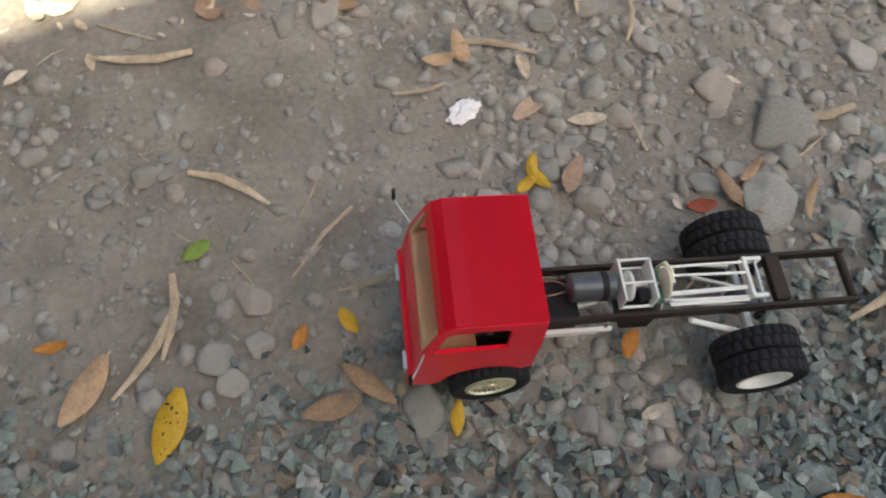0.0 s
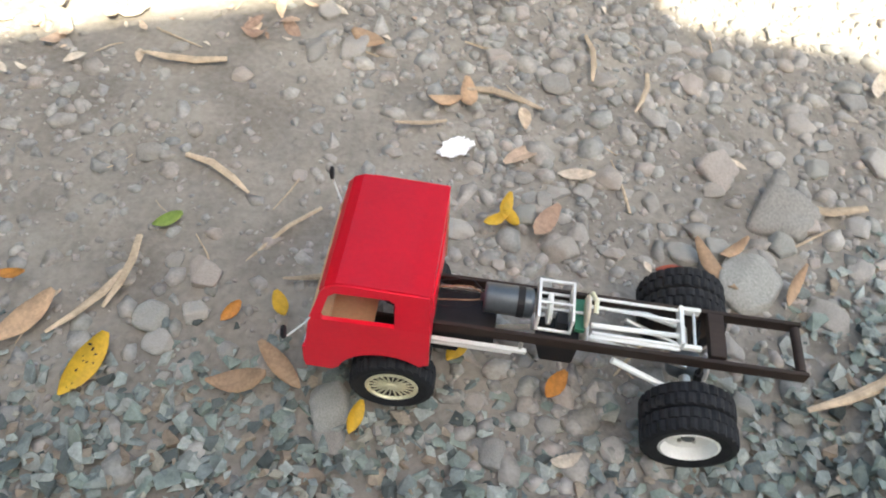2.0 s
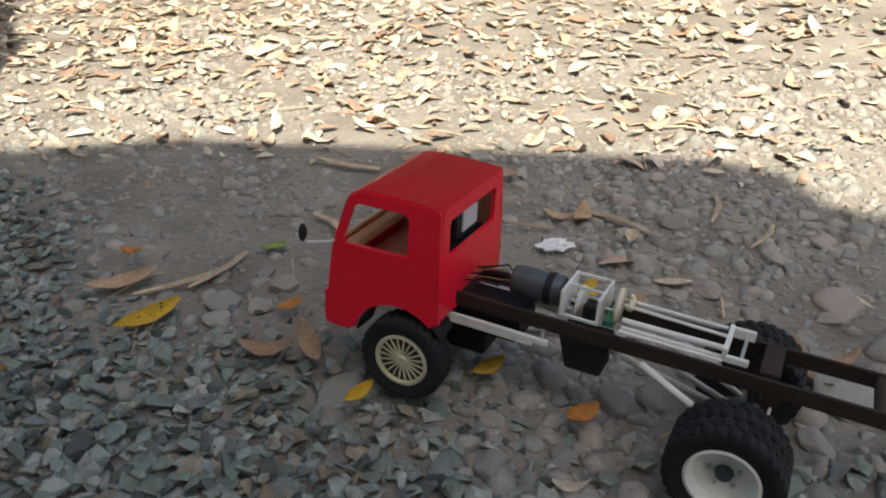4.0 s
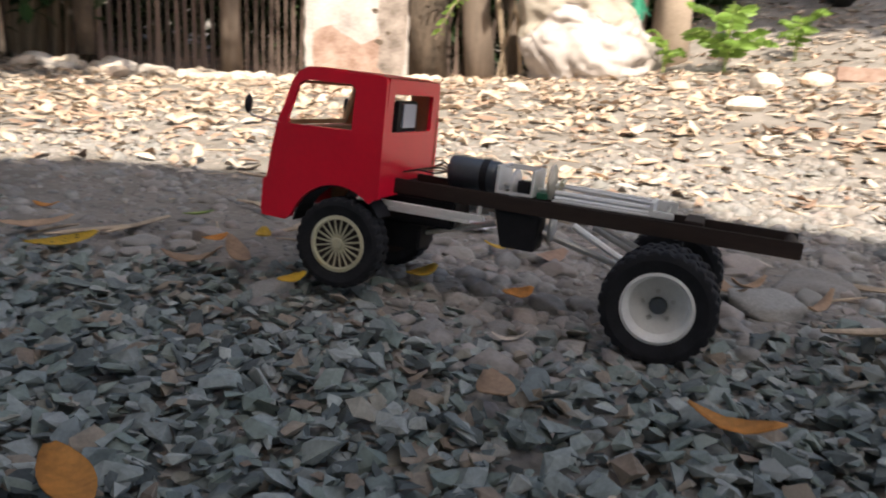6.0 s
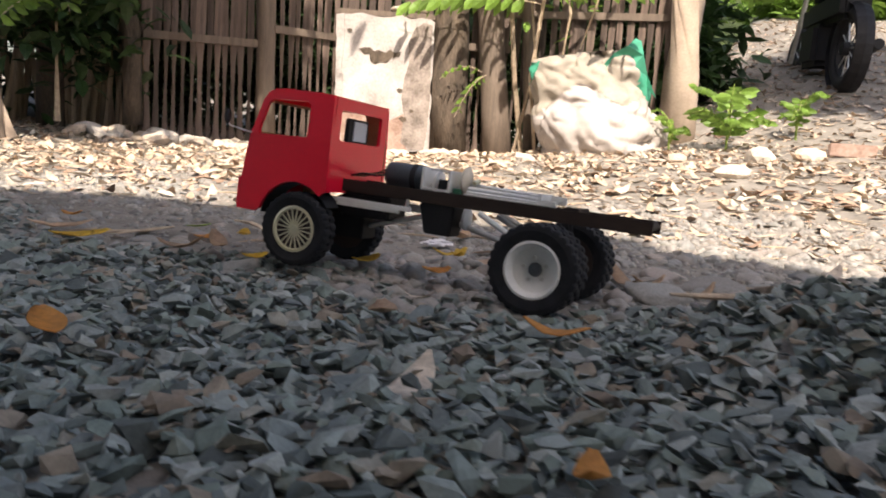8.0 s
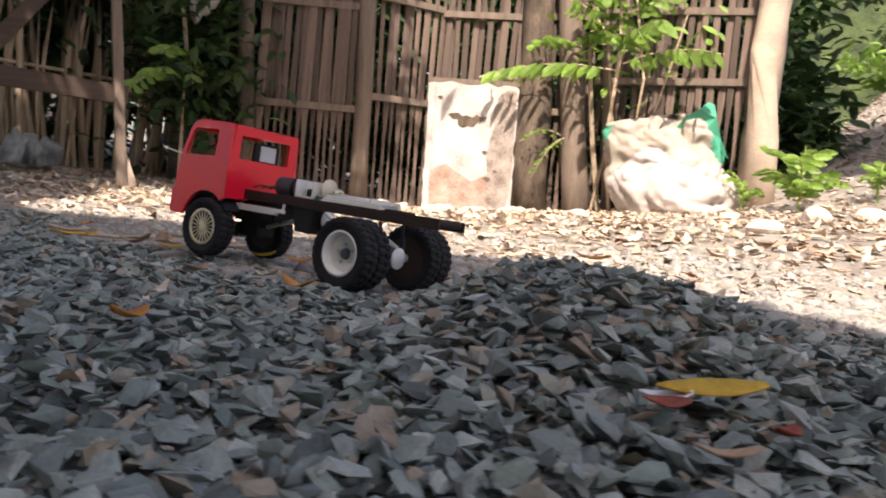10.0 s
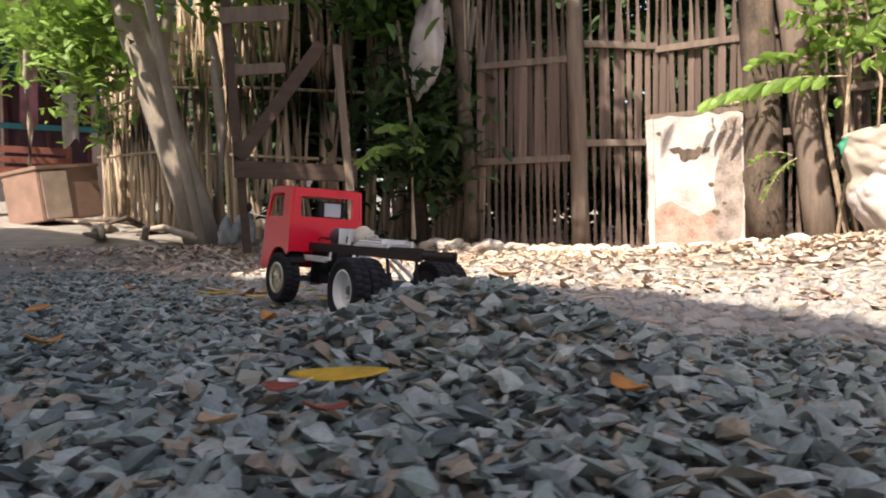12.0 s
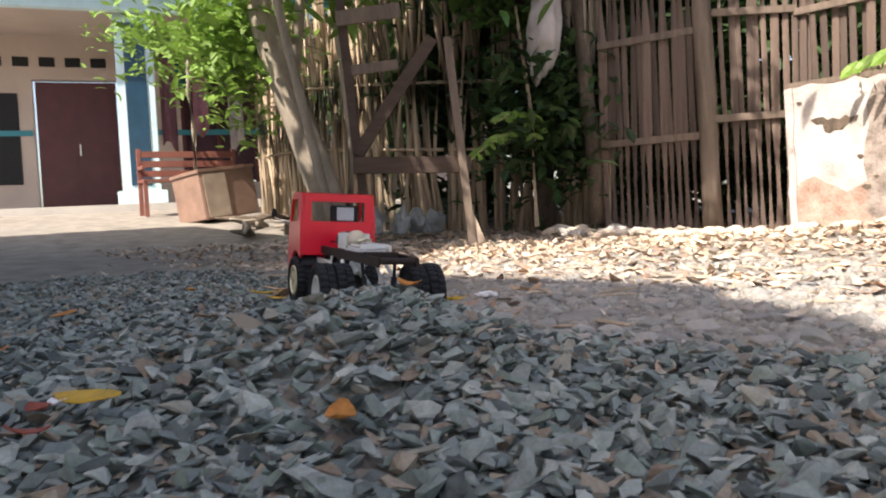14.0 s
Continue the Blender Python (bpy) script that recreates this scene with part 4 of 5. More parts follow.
def lump(bm, c, rad, amp, seed, sub=4, cut=None, flat=0.02, crease=0.12):
    """A slack bag: broad bulges with sharp creases between them."""
    b = bmesh.new()
    bmesh.ops.create_icosphere(b, subdivisions=sub, radius=1)
    off = Vector((seed * 7.1, seed * 3.3, 0))
    for v in b.verts:
        d = v.co.copy()
        w = d + 0.35 * Vector((noise.noise(d * 1.3 + off), noise.noise(d * 1.3 + off * 2), noise.noise(d * 1.3 - off)))
        k = 1 + amp * noise.noise(d * 1.2 + off) - crease * (1 - min(1, abs(noise.noise(w * 2.2 + off)) * 5)) - crease * 0.5 * (1 - min(1, abs(noise.noise(w * 4.4 - off)) * 5))
        v.co = Vector((c[0] + d.x * rad[0] * k, c[1] + d.y * rad[1] * k, max(flat, c[2] + d.z * rad[2] * k)))
    if cut:
        bmesh.ops.delete(b, geom=[v for v in b.verts if cut(v.co)], context="VERTS")
    return merge(bm, b)


# how far the sack reaches to either side and its depth, by height
SHAPE = [(0.0, 0.24, -0.42, 0.20), (0.05, 0.27, -0.47, 0.27), (0.15, 0.29, -0.49, 0.30), (0.30, 0.38, -0.46, 0.28), (0.45, 0.45, -0.40, 0.22), (0.56, 0.48, -0.34, 0.16), (0.65, 0.40, -0.28, 0.12), (0.72, 0.27, -0.25, 0.07), (0.765, 0.16, -0.22, 0.02)]


def sack_skin(keep, grow=0.0):
    """The slack skin where keep(x, z) says so: broad bulges, with folds drawn up towards the mouth."""
    bm = bmesh.new()
    N, H = 96, 60
    grid = []
    for j in range(H + 1):
        z = 0.765 * j / H
        for q0, q1 in zip(SHAPE, SHAPE[1:]):
            if z <= q1[0] + 1e-6:
                u = (z - q0[0]) / (q1[0] - q0[0])
                l, r_, dp = (q0[k] + u * (q1[k] - q0[k]) for k in (1, 2, 3))
                break
        row = []
        for i in range(N):
            a = 2 * math.pi * i / N
            c, s_ = math.cos(a), math.sin(a)
            x = (l + r_) / 2 + (l - r_) / 2 * c
            y = dp * s_
            p = Vector((x * 2.3, y * 2.3, z * 2.6 - x * 1.2))
            k = 0.085 * noise.noise(p) - 0.055 * (1 - min(1, abs(noise.noise(p * 1.7 + Vector((3, 1, 2)))) * 4.5)) - 0.025 * (1 - min(1, abs(noise.noise(p * 4.1)) * 4))
            k += 0.05 * max(0, 1 - ((z - 0.27) / 0.14) ** 2) + grow
            row.append(bm.verts.new((x + c * k, y + s_ * k, max(0.005, z + 0.03 * noise.noise(p * 1.3 + Vector((7, 7, 1)))))))
        grid.append(row)
    for r0, r1 in zip(grid, grid[1:]):
        for i in range(N):
            f = (r0[i], r0[(i + 1) % N], r1[(i + 1) % N], r1[i])
            m = (f[0].co + f[2].co) / 2
            if keep(m.x, m.z):
                bm.faces.new(f)
    if not grow:
        bm.faces.new(grid[-1])
    bmesh.ops.delete(bm, geom=[v for v in bm.verts if not v.link_faces], context="VERTS")
    left, best = set(bm.verts), set()
    while left:
        todo, piece = [left.pop()], set()
        while todo:
            v = todo.pop()
            piece.add(v)
            for e in v.link_edges:
                o = e.other_vert(v)
                if o in left:
                    left.remove(o)
                    todo.append(o)
        best = piece if len(piece) > len(best) else best
    bmesh.ops.delete(bm, geom=[v for v in bm.verts if v not in best], context="VERTS")
    return bm


def net_line(x):
    return 0.40 + 0.10 * math.sin(x * 5 + 1.5) + 0.05 * math.sin(x * 13)


part("sack_body", sack_skin(lambda x, z: True), M_sack, sack, "creased white woven plastic", True)
part("net_top", sack_skin(lambda x, z: z > net_line(x) and x < 0.44 and x > -0.28 + 0.1 * math.sin(z * 20), 0.004), M_net, sack, "greyish netted sack top", True)
part("green_edge", sack_skin(lambda x, z: 0.22 < z < 0.66 and x > 0.415 + 0.03 * math.sin(z * 17), 0.006), M_green, sack, "torn green edge of the sack", True)
part("green_edge", sack_skin(lambda x, z: z > 0.30 and x < -0.30 + 0.06 * math.sin(z * 14) - 0.25 * (0.6 - z), 0.006), M_green, sack, "torn green edge of the sack", True)
part("blue_print", sack_skin(lambda x, z: 0.07 < z < 0.17 + 0.05 * math.sin(x * 12) and 0.02 < x < 0.20 + 0.1 * z, 0.005), M_sackb, sack, "faded blue print", True)
bm = bmesh.new()
flap = [(-0.02, 0.66), (-0.08, 0.74), (-0.16, 0.79), (-0.21, 0.845), (-0.25, 0.83), (-0.27, 0.74), (-0.31, 0.62), (-0.37, 0.48), (-0.30, 0.56), (-0.20, 0.66), (-0.1, 0.64)]
plate(bm, [flap], lambda a, b, c: (a, 0.05 + 0.03 * math.sin(a * 30) + 0.04 * math.sin(b * 19) + c, b), 0.006)
part("green_flap", bm, M_green, sack, "pointed green flap at the mouth")

# ---- little papaya-like weeds and hanging branches ----
for (wx, wy, hh, k, sd) in ((0.02, -3.93, 0.40, 9, 21), (-0.36, -4.22, 0.24, 7, 22), (0.36, -4.0, 0.2, 6, 23)):
    z0 = h1(wx, wy)
    fr = []
    rr = random.Random(sd)
    for i in range(k):
        a = 6.283 * i / k + rr.uniform(-0.3, 0.3)
        zz = z0 + hh * rr.uniform(0.25, 1.0)
        L = hh * rr.uniform(0.45, 0.7)
        b0 = (wx, wy, zz * 0.7 + z0 * 0.3)
        fr.append((b0, (wx + L * math.cos(a), wy + L * math.sin(a), zz + hh * 0.12), 6, hh * 0.26))
    frond_thing("weed", "bright green feathery weed growing by the post", "plant", fr, M_leafA, sd, extra=[([(wx, wy, z0 - 0.02), (wx + 0.01, wy, z0 + hh * 0.5), (wx, wy, z0 + hh)], [0.008, 0.006, 0.003])])
frond_thing("hanging_branch", "light green pinnate branch in front of the fence", "branch",
            [((1.58, -4.05, 1.25), (1.95, -3.95, 1.22), 7, 0.13), ((1.60, -4.0, 1.25), (1.15, -3.8, 1.22), 7, 0.16), ((1.5, -4.0, 1.25), (0.85, -3.85, 1.5), 7, 0.15), ((1.5, -4.05, 1.3), (1.15, -3.7, 1.62), 6, 0.15),
             ((1.55, -4.05, 1.5), (1.35, -3.7, 1.85), 6, 0.14), ((1.62, -4.0, 0.6), (1.75, -3.8, 0.3), 6, 0.08), ((1.65, -4.0, 0.62), (1.9, -3.85, 0.55), 5, 0.08)],
            M_leafA, 31, M_twig, [([(1.36, -4.16, 0.0), (1.45, -4.1, 0.6), (1.5, -4.02, 1.2), (1.48, -4.0, 2.0)], [0.02, 0.018, 0.015, 0.01]), ([(1.42, -4.12, 0.1), (1.30, -4.08, 0.7), (1.42, -4.0, 1.6)], [0.012, 0.01, 0.008])])
frond_thing("hanging_branch", "bright green long branch drooping across the slab", "branch",
            [((1.25, -3.92, 1.06), (2.25, -3.86, 1.03), 11, 0.17), ((1.2, -3.9, 1.10), (0.50, -3.75, 1.12), 8, 0.17), ((1.25, -3.9, 1.2), (0.85, -3.7, 1.32), 6, 0.17), ((1.3, -3.9, 1.25), (1.55, -3.75, 1.5), 6, 0.16)],
            M_leafA, 33, M_twig, [([(1.22, -4.02, 0.0), (1.30, -3.98, 0.6), (1.22, -3.9, 1.15), (1.3, -3.9, 2.0)], [0.014, 0.013, 0.012, 0.008]), ([(1.12, -4.0, 0.55), (1.05, -3.92, 1.0), (1.2, -3.95, 1.7)], [0.008, 0.009, 0.006]), ([(1.0, -4.05, 0.8), (0.9, -3.95, 1.05), (0.8, -3.9, 1.4)], [0.006, 0.007, 0.005])], droop=1.1)
crown("climbing_leaves", (1.15, -4.0, 1.55), (0.35, 0.06, 0.4), 170, 0.12, M_leafA, None, 34, hollow=0.1, label="light green climbing leaves on the fence")
bpy.data.objects["climbing_leaves"]["category"] = "climber"
frond_thing("hanging_branch", "light green drooping branch beside the rack", "branch",
            [((3.75, -2.35, 0.82), (3.42, -1.72, 0.58), 8, 0.13), ((3.75, -2.35, 0.9), (3.5, -2.0, 0.86), 6, 0.12), ((3.78, -2.4, 0.95), (3.55, -2.3, 0.72), 6, 0.12)], M_leafA, 32, M_twig, [([(3.80, -2.42, 0.1), (3.78, -2.4, 1.0), (3.95, -2.4, 1.8)], [0.02, 0.015, 0.012])])

# ---- bamboo fence ----
STICK = []
for i in range(6):
    bm = bmesh.new()
    k = rng.uniform(-0.035, 0.035)
    tube(bm, [(0, 0, 0), (k, k * 0.5, 0.35), (k * 1.3, -k * 0.4, 0.7), (0.01, 0, 1.0)], [0.017, 0.0165, 0.015, 0.012], 6)
    me = bpy.data.meshes.new("bamboo_stick")
    bm.to_mesh(me)
    bm.free()
    for p in me.polygons:
        p.use_smooth = True
    me.materials.append(M_bamboo)
    STICK.append(me)
bfence = thing("bamboo_fence", "dense fence of leaning dry bamboo sticks tied with bands", "fence")
for (a, b, n, top, ln) in (((8.3, -1.05), (6.3, -1.28), 46, 1.95, 3), ((6.3, -1.28), (5.4, -1.75), 42, 2.5, 6), ((5.4, -1.75), (4.45, -3.12), 66, 2.55, 8), ((4.45, -3.12), (3.6, -2.9), 26, 2.2, 6)):
    for p in run((*a, 0), (*b, 0), n):
        ob = new("bamboo_stick", rng.choice(STICK))
        ob.parent = bfence
        s = rng.uniform(0.8, 1.5)
        px, py = p.x + rng.uniform(-0.03, 0.03), p.y + rng.uniform(-0.05, 0.05)
        ob.matrix_basis = pose(px, py, h1(px, py) - 0.03, rng.uniform(-ln, ln), rng.uniform(-ln, ln), rng.uniform(0, 360)) @ Matrix.Diagonal((s, s, top + rng.uniform(-0.35, 0.2), 1))
for (a, b, zs) in (((8.3, -1.0), (6.3, -1.22), (0.9, 1.45, 1.9)), ((6.3, -1.22), (5.4, -1.68), (0.8, 1.4)), ((5.4, -1.68), (4.45, -3.0), (0.7, 1.3))):
    for z in zs:
        part("tie_band", rod(bmesh.new(), (*a, z + 0.15), (*b, z + 0.05), 0.014, n=6), M_bamboo, bfence)

# ---- wooden rack in front of it ----
rack = thing("wooden_rack", "rough wooden rack of weathered boards, standing on the earth", "rack")


def board(name, a, b, w, t, material, parent, label=""):
    """A board from a to b, w wide across and t thick."""
    a, b = Vector(a), Vector(b)
    d = b - a
    view = Vector((-0.93, 0.36, 0))
    side = d.cross(view).normalized()
    nn = side.cross(d).normalized()
    m = Matrix((d.normalized(), side, nn)).transposed().to_4x4()
    m.translation = (a + b) / 2
    bm = box(bmesh.new(), -d.length / 2, d.length / 2, -w / 2, w / 2, -t / 2, t / 2, 0.004, m)
    return part(name, bm, material, parent, label)


board("leg", (3.66, -1.05, -0.02), (3.62, -1.00, 0.56), 0.055, 0.045, M_wood, rack)
board("leg", (3.34, -1.68, -0.02), (3.38, -1.58, 1.40), 0.055, 0.045, M_post, rack)
board("upright", (3.64, -1.0, 0.54), (3.70, -0.93, 1.95), 0.06, 0.045, M_wood, rack)
board("seat_board", (3.60, -0.95, 0.58), (3.36, -1.70, 0.555), 0.11, 0.04, M_wood, rack)
board("brace", (3.60, -0.98, 0.65), (3.40, -1.48, 1.40), 0.085, 0.03, M_wood, rack, "diagonal brown brace board")
board("top_board", (3.66, -0.90, 1.56), (3.50, -1.30, 1.60), 0.10, 0.03, M_post, rack, "weathered grey top board")
board("short_board", (3.66, -0.97, 1.22), (3.50, -1.27, 1.24), 0.07, 0.025, M_post, rack, "short weathered grey board")
board("loose_offcut", (3.32, -1.74, 0.02), (3.36, -1.66, 0.26), 0.05, 0.02, M_conc, rack)
for i in range(5):
    bx, by = 4.35 + 0.12 * math.sin(i * 2.1), -1.15 - 0.17 * i
    bm = lump(bmesh.new(), (0, 0, 0.08), (0.10, 0.07, 0.13), 0.7, 20 + i, 4)
    tagged(part("plastic_bag", bm, M_plastic, None, smooth=True), "crumpled greyish clear plastic bag hung by the fence", "bag", "plastic bags by the fence").matrix_basis = pose(bx, by, h1(bx, by) + 0.02)

# ---- tree by the bamboo fence ----
tree = thing("tree", "tree with a leaning pale trunk and spreading leaves", "tree")
bm = bmesh.new()
tube(bm, [(5.00, -1.20, 0.05), (5.05, -1.08, 0.5), (5.10, -0.90, 1.1), (5.16, -0.70, 1.8), (5.2, -0.55, 2.6), (5.1, -0.4, 3.4)], [0.17, 0.14, 0.13, 0.125, 0.12, 0.10], 14, 0.05, rng)
part("trunk", bm, M_bark, tree, smooth=True)
for q in (((5.12, -0.85, 1.2), (5.0, -0.95, 2.0), (4.7, -1.1, 2.9)), ((5.18, -0.62, 2.2), (4.6, 0.1, 2.9), (4.0, 0.7, 3.2)), ((5.1, -0.4, 3.3), (5.6, 0.6, 3.8), (6.0, 1.4, 4.0)), ((4.95, -1.25, 0.1), (4.86, -1.30, 1.0), (4.95, -1.2, 2.2))):
    part("limb", tube(bmesh.new(), list(q), [0.055, 0.045, 0.03], 8, 0.05, rng), M_bark, tree, smooth=True)
# crown above the view, placed for the shade behind the rack
crown("crown", (3.3, 0.3, 3.7), (0.6, 1.0, 0.4), 1300, 0.19, M_leafB, tree, 41)
# limb and leaves added overhead, out of view, to shade the ground
part("limb", tube(bmesh.new(), [(4.0, 0.7, 3.2), (3.5, 1.2, 3.6), (2.9, 1.6, 3.9)], [0.03, 0.025, 0.015], 7, 0.05, rng), M_bark, tree, smooth=True)
crown("overhead_leaves", (2.7, 1.6, 3.9), (0.9, 0.45, 0.3), 2200, 0.18, M_leafB, tree, 55, hollow=0.2)
crown("low_leaves", (5.75, -0.55, 1.8), (0.6, 0.3, 0.5), 900, 0.16, M_leafA, tree, 42)
crown("low_leaves", (6.6, -0.5, 2.1), (0.5, 0.3, 0.4), 600, 0.16, M_leafA, tree, 54)
crown("hanging_leaves", (4.6, -1.3, 2.15), (0.45, 0.7, 0.25), 260, 0.17, M_leafA, tree, 43)
tree2 = thing("tree", "dark leafy tree hanging over the fence corner", "tree")
part("trunk", tube(bmesh.new(), [(4.25, -2.75, 0.0), (4.2, -2.7, 1.0), (4.3, -2.6, 2.0), (4.2, -2.3, 3.0)], [0.09, 0.08, 0.07, 0.06], 10, 0.08, rng), M_darkbark, tree2, smooth=True)
for q in (((4.28, -2.6, 1.8), (3.9, -2.2, 2.1), (3.6, -1.7, 2.0)), ((4.25, -2.6, 1.9), (3.8, -2.6, 2.3), (3.3, -2.7, 2.6))):
    part("limb", tube(bmesh.new(), list(q), [0.035, 0.028, 0.015], 7, 0.05, rng), M_darkbark, tree2, smooth=True)
crown("crown", (4.05, -2.35, 2.05), (0.35, 0.4, 0.30), 600, 0.17, M_leafC, tree2, 44)
crown("low_leaves", (3.95, -2.55, 0.95), (0.25, 0.35, 0.55), 1300, 0.15, M_leafB, tree2, 45)
# crown above the view, added to shade the fence corner
crown("upper_crown", (4.0, -0.9, 3.5), (1.0, 1.2, 0.6), 1600, 0.18, M_leafB, tree2, 46)
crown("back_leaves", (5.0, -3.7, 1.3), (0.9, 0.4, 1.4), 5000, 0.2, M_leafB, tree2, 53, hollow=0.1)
# limb and leaf masses added out of view, to shade gate, rack and thicket
part("limb", tube(bmesh.new(), [(4.2, -2.3, 3.0), (3.6, -1.7, 3.4), (3.0, -1.3, 3.5), (2.6, -1.4, 3.6)], [0.05, 0.04, 0.03, 0.02], 7, 0.05, rng), M_darkbark, tree2, smooth=True)
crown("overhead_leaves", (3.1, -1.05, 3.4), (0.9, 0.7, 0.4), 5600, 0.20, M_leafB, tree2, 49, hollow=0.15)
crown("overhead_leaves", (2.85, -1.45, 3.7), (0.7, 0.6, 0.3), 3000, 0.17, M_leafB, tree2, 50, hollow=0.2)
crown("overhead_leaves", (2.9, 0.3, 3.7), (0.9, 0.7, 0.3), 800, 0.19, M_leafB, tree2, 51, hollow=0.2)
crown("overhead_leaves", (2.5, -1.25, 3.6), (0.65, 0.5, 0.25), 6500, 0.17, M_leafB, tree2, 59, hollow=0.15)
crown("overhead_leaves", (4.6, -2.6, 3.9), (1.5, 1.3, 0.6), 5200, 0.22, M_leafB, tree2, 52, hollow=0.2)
bm = lump(bmesh.new(), (0, 0, 0), (0.13, 0.12, 0.42), 0.3, 33, 4, None, -5)
tagged(part("hanging_sack", bm, M_sack, None, smooth=True), "dirty pale sack hanging in the dark leaves", "sack").matrix_basis = pose(3.70, -2.50, 1.62, 4, -6, 20)
tree3 = thing("tree", "light green young tree before the house", "tree")
part("trunk", tube(bmesh.new(), [(7.62, -0.22, 0.74), (7.63, -0.24, 1.3), (7.58, -0.2, 1.7), (7.7, -0.24, 2.4)], [0.035, 0.03, 0.024, 0.015], 8, 0.08, rng), M_bark, tree3, smooth=True)
crown("crown", (8.2, -0.15, 2.45), (0.75, 0.75, 0.5), 900, 0.15, M_leafA, tree3, 47)
crown("low_leaves", (7.0, -0.75, 1.25), (0.18, 0.12, 0.25), 110, 0.12, M_leafA, tree3, 48)

post("leaning_pole", "thin pale pole leaning by the tree", (4.75, -1.10, 0.0), (4.72, -0.66, 2.2), 0.04, 0.034, M_bark, 61)

# thicket behind the fences
back = thing("thicket", "dense dark thicket of leaves behind the fences", "bushes", kind="structure")
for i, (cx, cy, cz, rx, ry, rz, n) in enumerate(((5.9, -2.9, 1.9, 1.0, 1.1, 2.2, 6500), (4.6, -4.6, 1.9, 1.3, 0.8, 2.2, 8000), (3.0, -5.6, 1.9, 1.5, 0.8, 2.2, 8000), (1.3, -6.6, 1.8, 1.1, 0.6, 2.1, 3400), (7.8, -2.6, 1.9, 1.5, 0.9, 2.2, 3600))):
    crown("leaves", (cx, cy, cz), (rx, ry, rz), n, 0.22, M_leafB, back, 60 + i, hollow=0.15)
for i, (cx, cy, rx, rz, n, m) in enumerate(((-1.2, -11.5, 2.2, 0.25, 2200, M_leafA), (-5.0, -11, 3.0, 0.3, 2200, M_leafA), (2.4, -12.5, 2.4, 0.6, 1300, M_leafA), (-9, -9, 3, 0.7, 1500, M_leafB), (-2, -17, 10, 2.2, 9000, M_leafB), (3.4, -9.5, 2.2, 2.4, 4000, M_leafB), (-2.5, -13.0, 4.5, 0.5, 3000, M_leafA))):
    crown("far_scrub", (cx, cy, h1(cx, cy) + rz), (rx, 1.0, rz), n, 0.22, m, back, 70 + i, hollow=0.1)

for i, (cx, cy) in enumerate(((2.6, -5.35), (1.6, -5.6), (3.7, -4.65), (4.6, -4.2), (0.8, -5.7))):
    crown("leaves", (cx, cy, 0.75), (0.55, 0.22, 0.75), 2600, 0.17, M_leafB, back, 100 + i, hollow=0.1)

# far trees on the open side
for i, (x, y, r) in enumerate(((-2.0, -10.5, 0.16), (0.2, -13.0, 0.2), (-4.5, -11.5, 0.18), (-6.5, -9.0, 0.16))):
    t = thing("tree", "dark tree trunk standing in the shaded scrub", "tree", "far trees")
    part("trunk", tube(bmesh.new(), [(x, y, h1(x, y) - 0.1), (x + 0.08, y, h1(x, y) + 1.5), (x - 0.1, y + 0.1, h1(x, y) + 3.2), (x, y, h1(x, y) + 4.6)], [r, r * 0.85, r * 0.75, r * 0.5], 10, 0.08, rng), M_darkbark, t, smooth=True)
    crown("crown", (x, y, h1(x, y) + 4.6), (1.8, 1.6, 1.3), 1300, 0.26, M_leafB, t, 80 + i)

# tree added out of view; its crowns only throw shade on the bank
t = thing("tree", "unseen tall tree added to shade the leafy bank", "tree")
part("trunk", tube(bmesh.new(), [(-6.2, -4.6, h1(-6.2, -4.6) - 0.1), (-6.0, -4.5, 2.2), (-5.0, -4.2, 3.8), (-3.2, -3.6, 4.9), (-1.6, -3.2, 5.3)], [0.22, 0.18, 0.14, 0.09, 0.04], 12, 0.06, rng), M_darkbark, t, smooth=True)
crown("crown", (-2.3, -3.3, 5.3), (1.9, 1.1, 0.5), 3400, 0.24, M_leafB, t, 91, hollow=0.1)
for tip, n, sd in (((-2.2, -2.4, 5.2), 3000, 92), ((-4.0, -2.4, 5.2), 3000, 93)):
    part("limb", tube(bmesh.new(), [(-3.2, -3.6, 4.9), ((-3.2 + tip[0]) / 2, -3.0, 5.15), tip], [0.06, 0.045, 0.02], 8, 0.06, rng), M_darkbark, t, smooth=True)
    crown("crown", tip, (1.0, 0.6, 0.35), n, 0.22, M_leafB, t, sd, hollow=0.1)
bm = plate(bmesh.new(), [[(-30, -0.5), (14, -0.5), (14, 10.5), (-30, 10.5)]], lambda a, b, c: (a, -24 - c, b), 0.3)
tagged(part("backdrop", bm, M_wood_edge), "dark distant edge of a wood", "backdrop", kind="structure")
# rubble along the fence foot
rs = random.Random(77)
RUB = [pebble(rs, rs.uniform(0.45, 0.7), 2) for i in range(8)]
RUBM = [mesh_of("rubble_stone", r, M_rubble) for r in RUB]
rub = thing("rubble_row", "row of pale broken stones along the fence foot", "rubble")
for i in range(120):
    u = rs.random()
    a, b = ((3.7, -2.55), (2.9, -3.1)) if rs.random() < 0.5 else ((2.9, -3.15), (1.7, -3.85))
    x, y = a[0] + (b[0] - a[0]) * u + rs.gauss(0, 0.07), a[1] + (b[1] - a[1]) * u + rs.gauss(0, 0.09)
    s = rs.uniform(0.04, 0.15) * (1.25 if x > 2.9 else 0.9)
    ob = new("stone", rs.choice(RUBM))
    ob.parent = rub
    ob.matrix_basis = pose(x, y, h1(x, y) + s * 0.12, rs.uniform(-20, 20), rs.uniform(-20, 20), rs.uniform(0, 360)) @ Matrix.Diagonal((s, s, s, 1))
